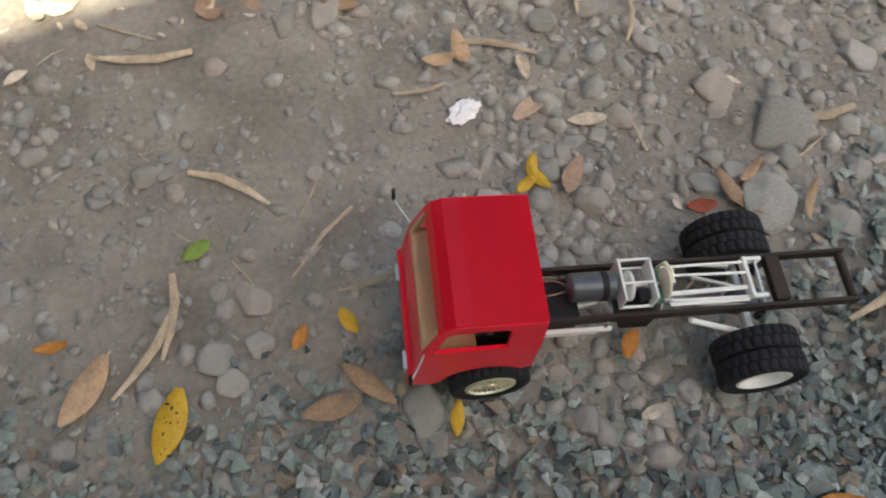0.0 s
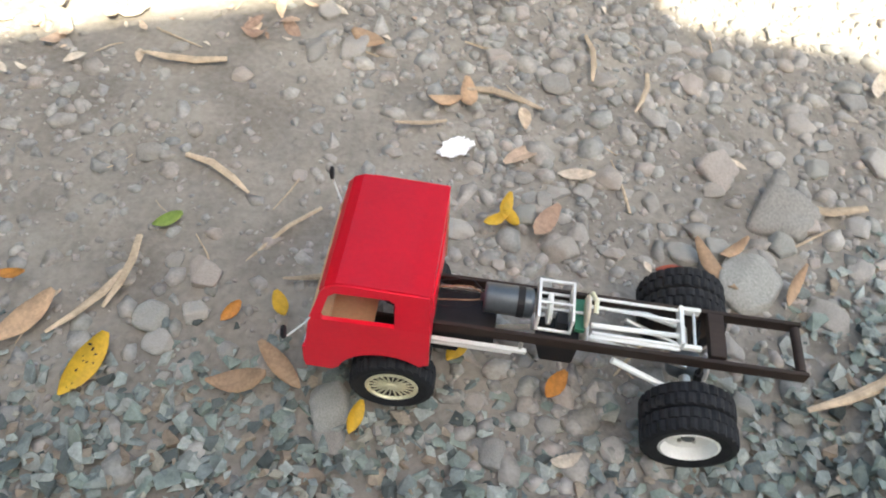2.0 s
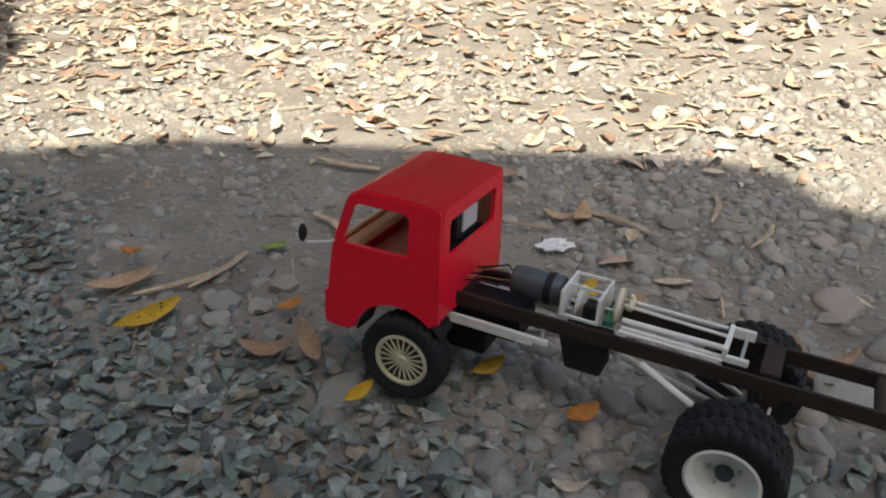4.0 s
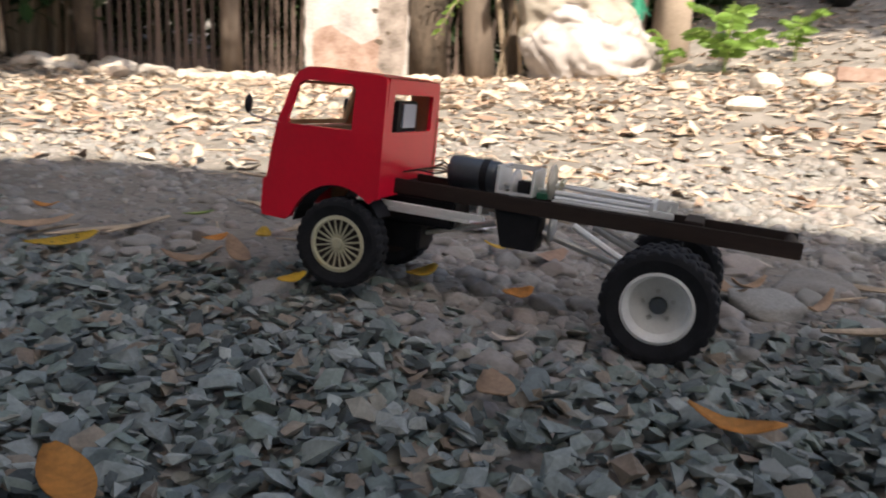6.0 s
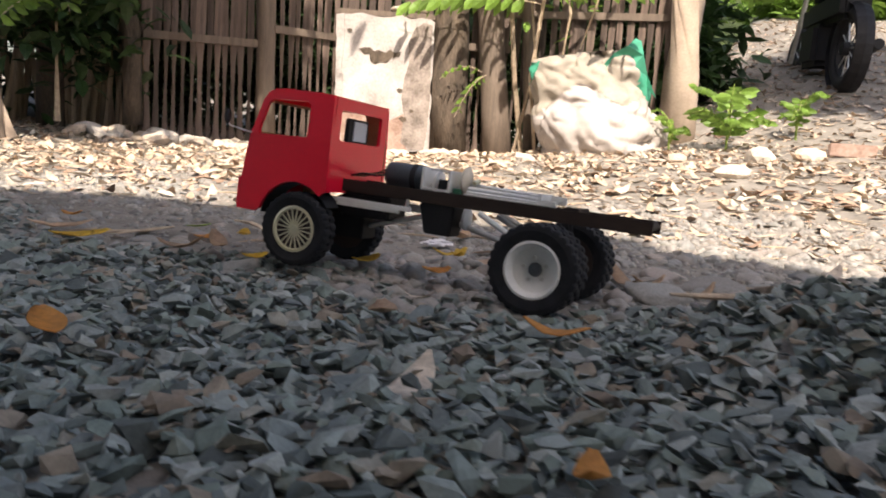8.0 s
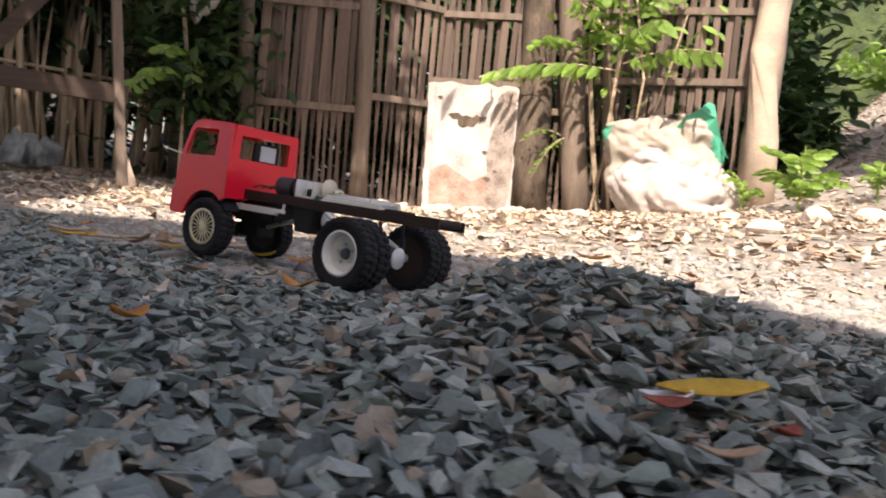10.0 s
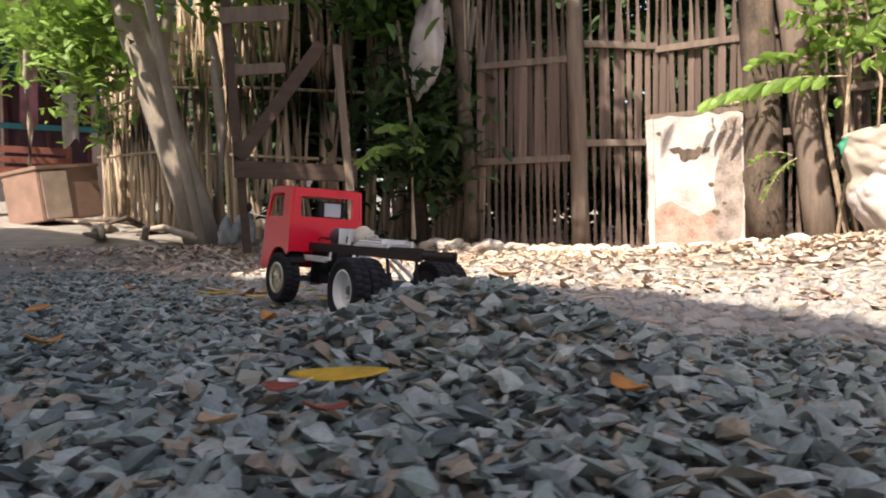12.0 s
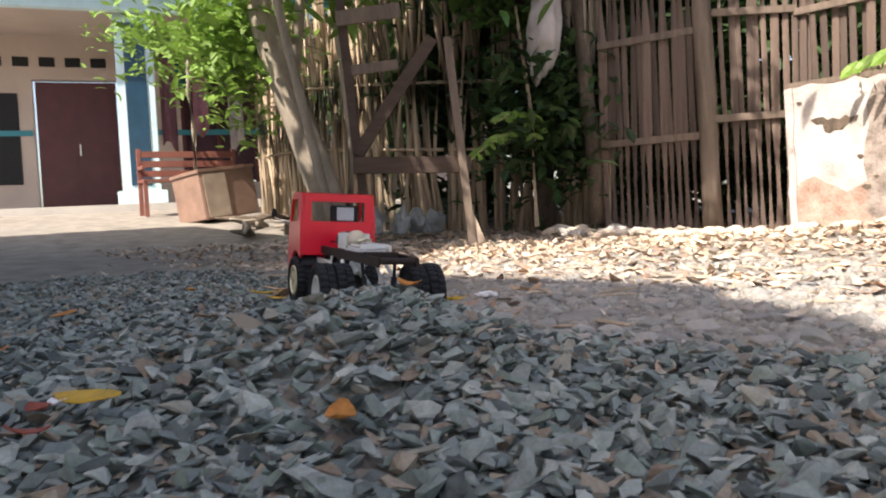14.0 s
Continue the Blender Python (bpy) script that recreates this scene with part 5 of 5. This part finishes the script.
for (x, y, s, lab) in ((-0.18, -3.25, 0.17, "pale boulder on the leaf litter"), (-0.42, -3.38, 0.13, "rounded tan rock on the leaf litter"), (0.20, -3.1, 0.12, "pale rock on the leaf litter"), (-1.1, -3.3, 0.15, "broken pale rock on the leaf litter"), (0.95, -2.9, 0.10, "small grey rock on dry leaves"), (-0.1, -2.5, 0.12, "flat tan rock on dry leaves")):
    ob = new("rock", rs.choice(RUBM))
    ob.matrix_basis = pose(x, y, h1(x, y) + s * 0.15, 0, 0, rs.uniform(0, 360)) @ Matrix.Diagonal((s * 1.3, s, s, 1))
    tagged(ob, lab, "rock")
for i in range(3):
    bm = box(bmesh.new(), -0.11, 0.11, -0.055, 0.055, 0, 0.07, 0.006)
    ob = tagged(part("brick", bm, M_rust), "weathered tan brick laid at the bed's edge", "brick", "edging bricks")
    x, y = -0.62 - 0.26 * i, -3.50 - 0.02 * i
    ob.matrix_basis = pose(x, y, h1(x, y) - 0.005, 0, 0, 4 * i)

# ---- parked motorbike on the open side ----
BIKE = (-0.65, -5.5)
bike = thing("motorbike", "dark parked motorbike standing on leaf litter", "motorbike", m=pose(BIKE[0], BIKE[1], h1(*BIKE), 0, 0, 104))


def bike_wheel(y, nm):
    bm = bmesh.new()
    lathe(bm, [(0.22, -0.035), (0.27, -0.05), (0.30, -0.03), (0.308, 0), (0.30, 0.03), (0.27, 0.05), (0.22, 0.035)], 36, Matrix.Translation((y, 0, 0.305)), True)
    w = part(nm, bm, M_tyre, bike, "dusty black motorbike tyre", True)
    bm = bmesh.new()
    lathe(bm, [(0.205, -0.02), (0.222, -0.03), (0.222, 0.03), (0.205, 0.02)], 36, Matrix.Translation((y, 0, 0.305)), True)
    lathe(bm, [(0.0, -0.05), (0.05, -0.05), (0.05, 0.05), (0.0, 0.05)], 16, Matrix.Translation((y, 0, 0.305)))
    part("rim", bm, M_black, w)
    for k in range(10):
        a = radians(36 * k)
        part("spoke", rod(bmesh.new(), (y + 0.04 * math.cos(a), 0, 0.305 + 0.04 * math.sin(a)), (y + 0.21 * math.cos(a), 0, 0.305 + 0.21 * math.sin(a)), 0.006, n=5), M_silver, w)
    return w


bike_wheel(0.0, "rear_wheel")
bike_wheel(-1.25, "front_wheel")
part("mudguard", lathe(bmesh.new(), [(0.325, -0.06), (0.34, 0.0), (0.325, 0.06)], 30, Matrix.Translation((0, 0, 0.305))), M_black, bike)
part("engine", box(bmesh.new(), -0.80, -0.42, -0.14, 0.14, 0.22, 0.55, 0.04), M_black, bike)
part("seat", box(bmesh.new(), -0.75, 0.12, -0.12, 0.12, 0.74, 0.84, 0.03), M_black, bike)
part("body_shell", box(bmesh.new(), -0.95, 0.05, -0.11, 0.11, 0.52, 0.73, 0.04), M_black, bike)
part("exhaust", rod(bmesh.new(), (-0.5, 0.15, 0.26), (0.10, 0.17, 0.34), 0.040, n=14), M_black, bike)
part("fork", rod(bmesh.new(), (-1.25, 0.08, 0.305), (-1.02, 0.06, 1.0), 0.022, n=8), M_silver, bike)
part("fork", rod(bmesh.new(), (-1.25, -0.08, 0.305), (-1.02, -0.06, 1.0), 0.022, n=8), M_silver, bike)
part("handlebar", rod(bmesh.new(), (-0.98, -0.34, 1.02), (-0.98, 0.34, 1.02), 0.016, n=8), M_black, bike)
part("swing_arm", rod(bmesh.new(), (0, 0.09, 0.305), (-0.5, 0.1, 0.36), 0.022, n=8), M_black, bike)

# ---- house beyond the yard ----
RISE = Matrix.Translation((0, 0, 0.12)) @ Matrix.Diagonal((1, 1, 1.2, 1))
house = thing("house", "beige single-storey house with teal trim and a porch", "house", m=RISE)
part("wall", plate(bmesh.new(), [[(-6, 0.30), (7, 0.30), (7, 3.0), (-6, 3.0)], [(0.56, 0.40), (1.78, 0.40), (1.78, 2.08), (0.56, 2.08)][::-1],
                                 [(-1.55, 0.7), (-0.35, 0.7), (-0.35, 2.15), (-1.55, 2.15)][::-1]], lambda a, b, c: (11.85 + c, a, b), 0.2), M_wall, house)
part("plinth", box(bmesh.new(), 9.95, 11.85, -4.0, 7, -0.1, 0.40, 0.02), M_cement, house, "grey cement porch floor")
part("plinth_step", box(bmesh.new(), 9.55, 9.95, 0.35, 7, -0.1, 0.27, 0.02), M_cement, house)
part("trim_band", box(bmesh.new(), 11.82, 11.848, -6, 0.54, 1.36, 1.43, 0.004), M_teal, house, "teal painted band")
part("trim_band", box(bmesh.new(), 11.82, 11.848, 1.80, 7, 1.36, 1.43, 0.004), M_teal, house)
door = part("door", box(bmesh.new(), 11.88, 11.93, 0.60, 1.74, 0.41, 2.05, 0.006), M_maroon, house, "dark maroon panelled front door")
for (ya, yb) in ((0.68, 1.10), (1.22, 1.66)):
    for (za, zb) in ((0.55, 1.15), (1.3, 1.95)):
        part("door_panel", box(bmesh.new(), 11.868, 11.882, ya, yb, za, zb, 0.006), M_maroon, door)
part("door_handle", rod(bmesh.new(), (11.86, 1.16, 1.1), (11.86, 1.16, 1.25), 0.012, n=8), M_silver, door)
win = part("window", box(bmesh.new(), 11.90, 11.93, -1.52, -0.38, 0.73, 2.12, 0.004), M_darkint, house, "dark curtained porch window")
for ya in (-1.55, -0.97, -0.41):
    part("window_frame", box(bmesh.new(), 11.84, 11.89, ya, ya + 0.06, 0.70, 2.15, 0.004), M_maroon, win)
for i in range(5):
    part("vent", box(bmesh.new(), 11.836, 11.852, 0.72 + 0.36 * i, 0.94 + 0.36 * i, 2.24, 2.36, 0.004), M_black, house, "small dark ventilation opening")
part("dark_window", box(bmesh.new(), 11.832, 11.852, 1.98, 2.7, 0.75, 1.9, 0.004), M_black, house, "dark side window")
pil = part("pillar", box(bmesh.new(), 10.28, 10.55, 0.06, 0.56, 0.40, 2.62, 0.01), M_ltblue, house, "light blue porch pillar with navy tiles")
part("navy_panel", box(bmesh.new(), 10.262, 10.284, 0.17, 0.45, 0.62, 2.52, 0.004), M_navy, pil)
part("pillar_foot", box(bmesh.new(), 10.20, 10.62, -0.02, 0.64, 0.402, 0.56, 0.01), M_ltblue, pil)
part("fascia", box(bmesh.new(), 10.1, 10.25, -4.0, 7, 2.62, 2.76, 0.006), M_ltblue, house)
part("fascia_band", box(bmesh.new(), 10.05, 10.12, -4.0, 7, 2.77, 2.86, 0.006), M_teal, house)
part("porch_ceiling", box(bmesh.new(), 10.25, 11.85, -4.0, 7, 2.64, 2.70, 0.006), M_wall, house)
part("roof", plate(bmesh.new(), [[(-4.5, 9.8), (7.5, 9.8), (7.5, 14), (-4.5, 14)]], lambda a, b, c: (b, a, 2.88 + 0.25 * (b - 9.8) + c), 0.06), M_ltblue, house, "pale blue sheet roof")
line = thing("washing_line", "line of washing hung in the dark porch", "washing", m=RISE)
part("rope", rod(bmesh.new(), (10.9, 0.06, 2.36), (10.9, -2.4, 2.34), 0.008, n=6), M_twig, line)
rs = random.Random(15)
for i in range(9):
    y0 = -0.02 - 0.24 * i
    L = rs.uniform(0.5, 1.25)
    bm = bmesh.new()
    cols = []
    for a in range(7):
        u = a / 6
        cols.append([bm.verts.new((10.9 + 0.035 * math.sin(u * 9 + i) * (0.3 + v), y0 - 0.22 * u + 0.03 * v * math.sin(i), 2.35 - L * v * (1 - 0.06 * math.sin(u * 5 + i)))) for v in (0, 0.3, 0.6, 0.85, 1)])
    for a, b in zip(cols, cols[1:]):
        for k in range(4):
            bm.faces.new((a[k], a[k + 1], b[k + 1], b[k]))
    bmesh.ops.solidify(bm, geom=bm.faces[:], thickness=0.008)
    part("garment", bm, (M_cloth, M_clothg, M_cloth, M_darkint, M_sack)[i % 5], line, "", True)
bench = thing("bench", "reddish wooden bench on the porch edge", "bench", m=pose(8.75, -0.25, h1(8.75, -0.25) - 0.01, 0, 0, 8))
for yy in (-0.62, 0.55):
    part("leg", box(bmesh.new(), -0.2, -0.15, yy, yy + 0.05, 0, 0.42, 0.004), M_benchw, bench)
    part("leg", box(bmesh.new(), 0.2, 0.25, yy, yy + 0.05, 0, 0.85, 0.004), M_benchw, bench)
    part("armrest", box(bmesh.new(), -0.2, 0.25, yy, yy + 0.05, 0.58, 0.62, 0.004), M_benchw, bench)
part("seat", box(bmesh.new(), -0.22, 0.2, -0.62, 0.6, 0.42, 0.45, 0.004), M_benchw, bench)
for z in (0.5, 0.62, 0.74):
    part("back_slat", box(bmesh.new(), 0.205, 0.235, -0.6, 0.58, z, z + 0.08, 0.004), M_benchw, bench)
planter = thing("planter_box", "brown planter box tilted on the ground, young tree in it", "planter", m=pose(7.45, -0.42, h1(7.45, -0.42) + 0.02, -6, 4, 25))
part("box_body", box(bmesh.new(), -0.3, 0.3, -0.36, 0.30, 0, 0.52, 0.012), M_carton, planter)
part("rim_strip", box(bmesh.new(), -0.315, 0.315, -0.375, 0.315, 0.50, 0.54, 0.006), M_carton, planter)
part("worn_face", box(bmesh.new(), -0.312, -0.302, 0.0, 0.27, 0.02, 0.48, 0.003), M_conc, planter, "crumbling pale worn face")
# branches and roots heaped by the fence
for i in range(12):
    bm = bmesh.new()
    x, y = rs.uniform(5.2, 6.9), rs.uniform(-1.0, -0.35)
    a = rs.uniform(0, 3.14)
    L = rs.uniform(0.25, 0.6)
    z = h1(x, y)
    tube(bm, [(x - L * math.cos(a), y - L * math.sin(a) * 0.5, z + 0.03), (x, y, z + rs.uniform(0.04, 0.16)), (x + L * math.cos(a), y + L * math.sin(a) * 0.5, z + rs.uniform(0.02, 0.12))], [0.035, 0.028, 0.012], 7, 0.08, rs)
    tagged(part("dead_branch", bm, M_bark if i % 3 else M_darkbark, None, smooth=True), "dry bent branch lying by the bamboo fence", "branch", "heaped branches")


# ---- single leaves, rocks and scraps on the ground ----
rs = random.Random(99)


def turned(x, y):
    """Bits that lie beside the truck keep their place to it."""
    a = radians(-5)
    return (x * math.cos(a) - y * math.sin(a), x * math.sin(a) + y * math.cos(a)) if y < 0.2 and x > -0.3 else (x, y)


def fallen(x, y, size, material, label, yaw=0, width=0.45, curl=0.35, lift=0.008, name="fallen_leaf", spots=False):
    x, y = turned(x, y)
    v = blade(rs, width, curl, 8, 0.2)
    me = mesh_of(name, v, material, (size, size, size))
    for p in me.polygons:
        p.use_smooth = True
    ob = new(name, me)
    md = ob.modifiers.new("thick", "SOLIDIFY")
    md.thickness = 0.0012
    ob.matrix_basis = pose(x, y, h1(x, y) + lift, rs.uniform(-8, 8), rs.uniform(-8, 8), yaw)
    tagged(ob, label, "leaf")
    if spots:
        for i in range(16):
            u, s = rs.uniform(-0.3, 0.38), rs.uniform(-0.12, 0.12)
            bm = bmesh.new()
            b = bmesh.new()
            bmesh.ops.create_uvsphere(b, u_segments=8, v_segments=4, radius=0.5)
            merge(bm, b, Matrix.Translation((u * size, s * size, (curl * u * u * 1.6 + abs(s) * 0.2) * size + 0.0006)) @ pose(0, 0, 0, 0, 0, rs.uniform(0, 180)) @ Matrix.Diagonal((0.009, 0.004, 0.0014, 1)))
            part("dark_spot", bm, M_spot, ob)
    return ob


G = 0.03
fallen(0.80, 0.15, 0.105, M_yellow, "yellow fallen leaf with black spots on earth", 75, 0.42, 0.25, 0.016, spots=True)
fallen(0.92, 0.10, 0.11, M_brownl, "dry brown fallen leaf", 60, 0.4, 0.3, 0.014)
for dx, dy, yw in ((0, 0, 80), (0.012, 0.03, 40), (-0.012, 0.02, 120)):
    fallen(0.275 + dx, -0.25 + dy, 0.05, M_yellow, "small yellow-orange fallen petal leaf", yw, 0.4, 0.5, 0.02)
fallen(0.79, -0.11, 0.05, M_greenl, "small green fallen leaf", 30, 0.55, 0.2, 0.012)
fallen(0.58, 0.13, 0.085, M_brownl, "tan curled fallen leaf on pebbles", 10, 0.42, 0.5, 0.02)
fallen(0.63, 0.03, 0.04, M_orange, "small orange fallen leaf", 60, 0.5, 0.4, 0.02)
fallen(0.30, 0.02, 0.05, M_yellow, "yellow fallen leaf under the truck", 60, 0.5, 0.4, 0.02)
fallen(0.01, -0.18, 0.05, M_redl, "reddish fallen leaf on earth", 0, 0.5, 0.3, 0.014)
fallen(-0.08, -0.24, 0.06, M_brownl, "reddish-brown curled leaf on earth", 40, 0.3, 0.7, 0.014)
fallen(-0.05, -0.20, 0.10, M_brownl, "long tan curled leaf on earth", 125, 0.25, 0.5, 0.016)
fallen(-0.17, -0.19, 0.08, M_brownl, "long tan curled leaf on earth", 65, 0.2, 0.5, 0.016)
fallen(0.38, -0.48, 0.07, M_brownl, "dry tan leaf on earth", 100, 0.45, 0.6, 0.012)
fallen(0.42, -0.46, 0.06, M_brownl, "dry pinkish-tan leaf on earth", 10, 0.45, 0.5, 0.012)
gold = fallen(-0.68, 0.46, 0.085, M_yellow, "flat golden-yellow leaf on gravel", 40, 0.32, 0.12, 0.036)
gold.matrix_basis = gold.matrix_basis @ pose(0, 0, 0, -13, 0, 0)
fallen(-0.655, 0.485, 0.038, M_paper, "pale bleached leaf under the golden leaf", 20, 0.5, 0.3, 0.03)
fallen(-0.66, 0.50, 0.034, M_redl, "dark red fallen leaf on gravel", 30, 0.6, 0.3, G)
fallen(-0.74, 0.50, 0.034, M_redl, "dark red fallen leaf on gravel", 80, 0.5, 0.4, G)
fallen(-0.72, 0.57, 0.04, M_brownl, "brown fallen leaf on gravel", 10, 0.6, 0.4, G)
fallen(-0.19, 0.61, 0.045, M_orange, "small orange-brown leaf on gravel", 100, 0.5, 0.6, G)
fallen(-0.81, 0.27, 0.05, M_orange, "small orange leaf on gravel", 160, 0.5, 0.4, G)
fallen(-0.41, 0.07, 0.05, M_orange, "small orange leaf on gravel", 20, 0.4, 0.4, G)
fallen(-0.08, 0.28, 0.075, M_orange, "orange curled leaf on gravel", 170, 0.32, 0.45, G)
fallen(0.11, 0.30, 0.06, M_brownl, "pinkish-brown leaf on gravel", 120, 0.55, 0.35, G)
fallen(0.31, 0.56, 0.08, M_orange, "brown and yellow curled leaf on gravel", 150, 0.4, 0.15, 0.036)
fallen(0.16, 0.05, 0.05, M_orange, "orange leaf under the truck", 60, 0.5, 0.4, G)
fallen(0.41, 0.15, 0.05, M_yellow, "narrow yellow leaf on gravel", 80, 0.4, 0.3, G)
fallen(0.56, 0.01, 0.045, M_yellow, "yellow-brown leaf on gravel", 120, 0.5, 0.4, G)
fallen(0.53, 0.10, 0.09, M_brownl, "long brown leaf on gravel", 140, 0.3, 0.3, G)
fallen(0.88, 0.28, 0.05, M_orange, "small orange leaf on gravel", 15, 0.4, 0.4, G)
fallen(0.97, 0.04, 0.05, M_orange, "small orange leaf on gravel", 5, 0.35, 0.4, G)
fallen(0.59, -0.58, 0.08, M_brownl, "tan leaf near the shade's edge", 150, 0.45, 0.4, 0.012)
for (x, y, L, yw, lab) in ((0.91, -0.46, 0.16, 3, "pale flat dry stick on earth"), (0.82, -0.01, 0.13, 88, "pale split dry stick on earth"), (-0.24, -0.03, 0.18, 35, "curled dry bark strip on gravel"), (-0.21, -0.36, 0.17, 5, "dry bark strip on earth"), (0.32, -0.49, 0.15, 170, "pale dry stick on earth"), (0.85, 0.05, 0.14, 60, "dry tan bark strip on gravel"),
                        (0.75, -0.22, 0.14, 155, "dark dry twig on gravel"), (0.53, -0.06, 0.10, 20, "dark dry twig on gravel"), (0.45, -0.40, 0.09, 12, "thin dark twig on earth"), (0.08, -0.55, 0.10, 80, "pale dry stick on earth"), (0.18, -0.62, 0.12, 100, "dry tan stick on earth")):
    bm = bmesh.new()
    tube(bm, [(-L / 2, 0, 0.004), (-L * 0.15, L * 0.06, 0.008), (L * 0.2, L * 0.02, 0.006), (L / 2, -L * 0.05, 0.003)], [L * 0.035, L * 0.05, L * 0.045, L * 0.02], 7, 0.15, rs)
    x, y = turned(x, y)
    ob = tagged(part("stick", bm, M_twig), lab, "stick", "dry sticks")
    ob.matrix_basis = pose(x, y, h1(x, y) + (0.012 if gravelly(x, y) < 0.5 else 0.02), 0, 0, yw) @ Matrix.Diagonal((1, 1, 0.5, 1))
# crumpled paper
bm = bmesh.new()
b = bmesh.new()
bmesh.ops.create_icosphere(b, subdivisions=3, radius=0.5)
for v in b.verts:
    v.co *= 1 + 0.7 * noise.noise(v.co * 5.0)
    v.co = Vector((v.co.x * 0.055, v.co.y * 0.035, v.co.z * 0.014))
merge(bm, b)
tagged(part("paper_scrap", bm, M_paper), "crumpled white paper scrap on earth", "paper").matrix_basis = pose(0.347, -0.392, h1(0.347, -0.392) + 0.012, 0, 0, 35)
# larger stones set in the earth
def cobble():
    """A worn stone with flattened faces and chipped edges."""
    p, f = pebble(rs, rs.uniform(0.42, 0.6), 4)
    cuts = [Vector((rs.gauss(0, 1), rs.gauss(0, 1), rs.gauss(0, 0.6))).normalized() for i in range(7)]
    out = []
    for q in p:
        v = Vector(q)
        for c in cuts:
            k = v.dot(c) - rs_off[cuts.index(c)]
            if k > 0:
                v -= c * k * 0.85
        v *= 1 + 0.05 * noise.noise(v * 9) + 0.025 * noise.noise(v * 22)
        out.append(v[:])
    return np.array(out), f


rs_off = [0.30, 0.33, 0.28, 0.36, 0.31, 0.34, 0.29]
ROCK = [mesh_of("stone", cobble(), M_pebble_o) for i in range(9)]
for me in ROCK:
    for p in me.polygons:
        p.use_smooth = True
for (x, y, s, lab) in ((-0.17, -0.34, 0.13, "large pale flat stone in the earth"), (-0.11, -0.19, 0.12, "mossy grey-brown stone in the earth"), (0.18, -0.20, 0.065, "dark grey angular stone"), (-0.37, -0.46, 0.07, "rounded grey stone"),
                       (-0.06, -0.42, 0.09, "pale limestone cobble"), (0.12, -0.36, 0.06, "pale grey cobble"), (0.26, -0.33, 0.035, "round grey pebble"), (0.22, -0.29, 0.04, "round grey pebble"), (0.20, -0.31, 0.036, "tan rounded pebble"), (0.24, -0.29, 0.03, "grey pebble"),
                       (0.61, -0.57, 0.07, "dark rounded cobble at the shade's edge"), (0.70, -0.03, 0.065, "dark angular stone in the earth"), (0.45, 0.13, 0.075, "half-buried grey cobble"), (-0.22, -0.16, 0.065, "rounded brown cobble"),
                       (-0.30, -0.23, 0.05, "rounded grey cobble"), (-0.28, -0.34, 0.05, "brown cobble"), (-0.42, -0.30, 0.06, "rounded grey-brown cobble"), (-0.45, -0.16, 0.055, "grey cobble"), (0.05, -0.5, 0.05, "pale cobble"), (-0.2, -0.55, 0.06, "brown cobble"), (0.35, -0.2, 0.03, "small pebble"), (0.48, -0.33, 0.03, "small pebble"),
                       (0.5, -0.15, 0.035, "flat grey pebble"), (0.62, -0.25, 0.03, "small grey pebble"), (-0.35, -0.6, 0.055, "pale cobble"), (-0.55, -0.5, 0.06, "brown-grey cobble"), (-0.5, -0.75, 0.06, "grey cobble"), (0.72, 0.09, 0.05, "flat grey stone"), (0.44, 0.18, 0.055, "pale flat stone"), (0.03, 0.44, 0.05, "tan rounded stone on gravel")):
    x, y = turned(x, y)
    ob = new("stone", rs.choice(ROCK))
    ob.matrix_basis = pose(x, y, h1(x, y) + s * 0.03, rs.uniform(-8, 8), rs.uniform(-8, 8), rs.uniform(0, 360)) @ Matrix.Diagonal((s * 1.1, s * 1.1, s * 0.85, 1))
    tagged(ob, lab if len(lab.split()) > 3 else lab + " set in the earth", "stone", "stones in the earth")
for i in range(230):
    x, y = rs.uniform(-0.7, 1.1), rs.uniform(-0.8, 0.2)
    if gravelly(x, y) > 0.6 or (x > 0.35 and rs.random() < 0.6):
        continue
    s = rs.choice((0.02, 0.026, 0.034, 0.042, 0.056)) * rs.uniform(0.9, 1.15)
    ob = new("stone", rs.choice(ROCK))
    ob.matrix_basis = pose(x, y, h1(x, y) + s * 0.02, rs.uniform(-8, 8), rs.uniform(-8, 8), rs.uniform(0, 360)) @ Matrix.Diagonal((s, s, s * 0.85, 1))
    tagged(ob, "small rounded grey-brown stone pressed into earth", "stone", "stones in the earth")

# single chips of the gravel heap
CHIP_ME = [mesh_of("gravel_stone", c, M_gravel_o) for c in CHIPS]
for k, rot, p in singles:
    ob = new("gravel_stone", CHIP_ME[k])
    ob.parent = ground
    m = Matrix(rot.tolist()).to_4x4()
    m.translation = p
    ob.matrix_basis = m
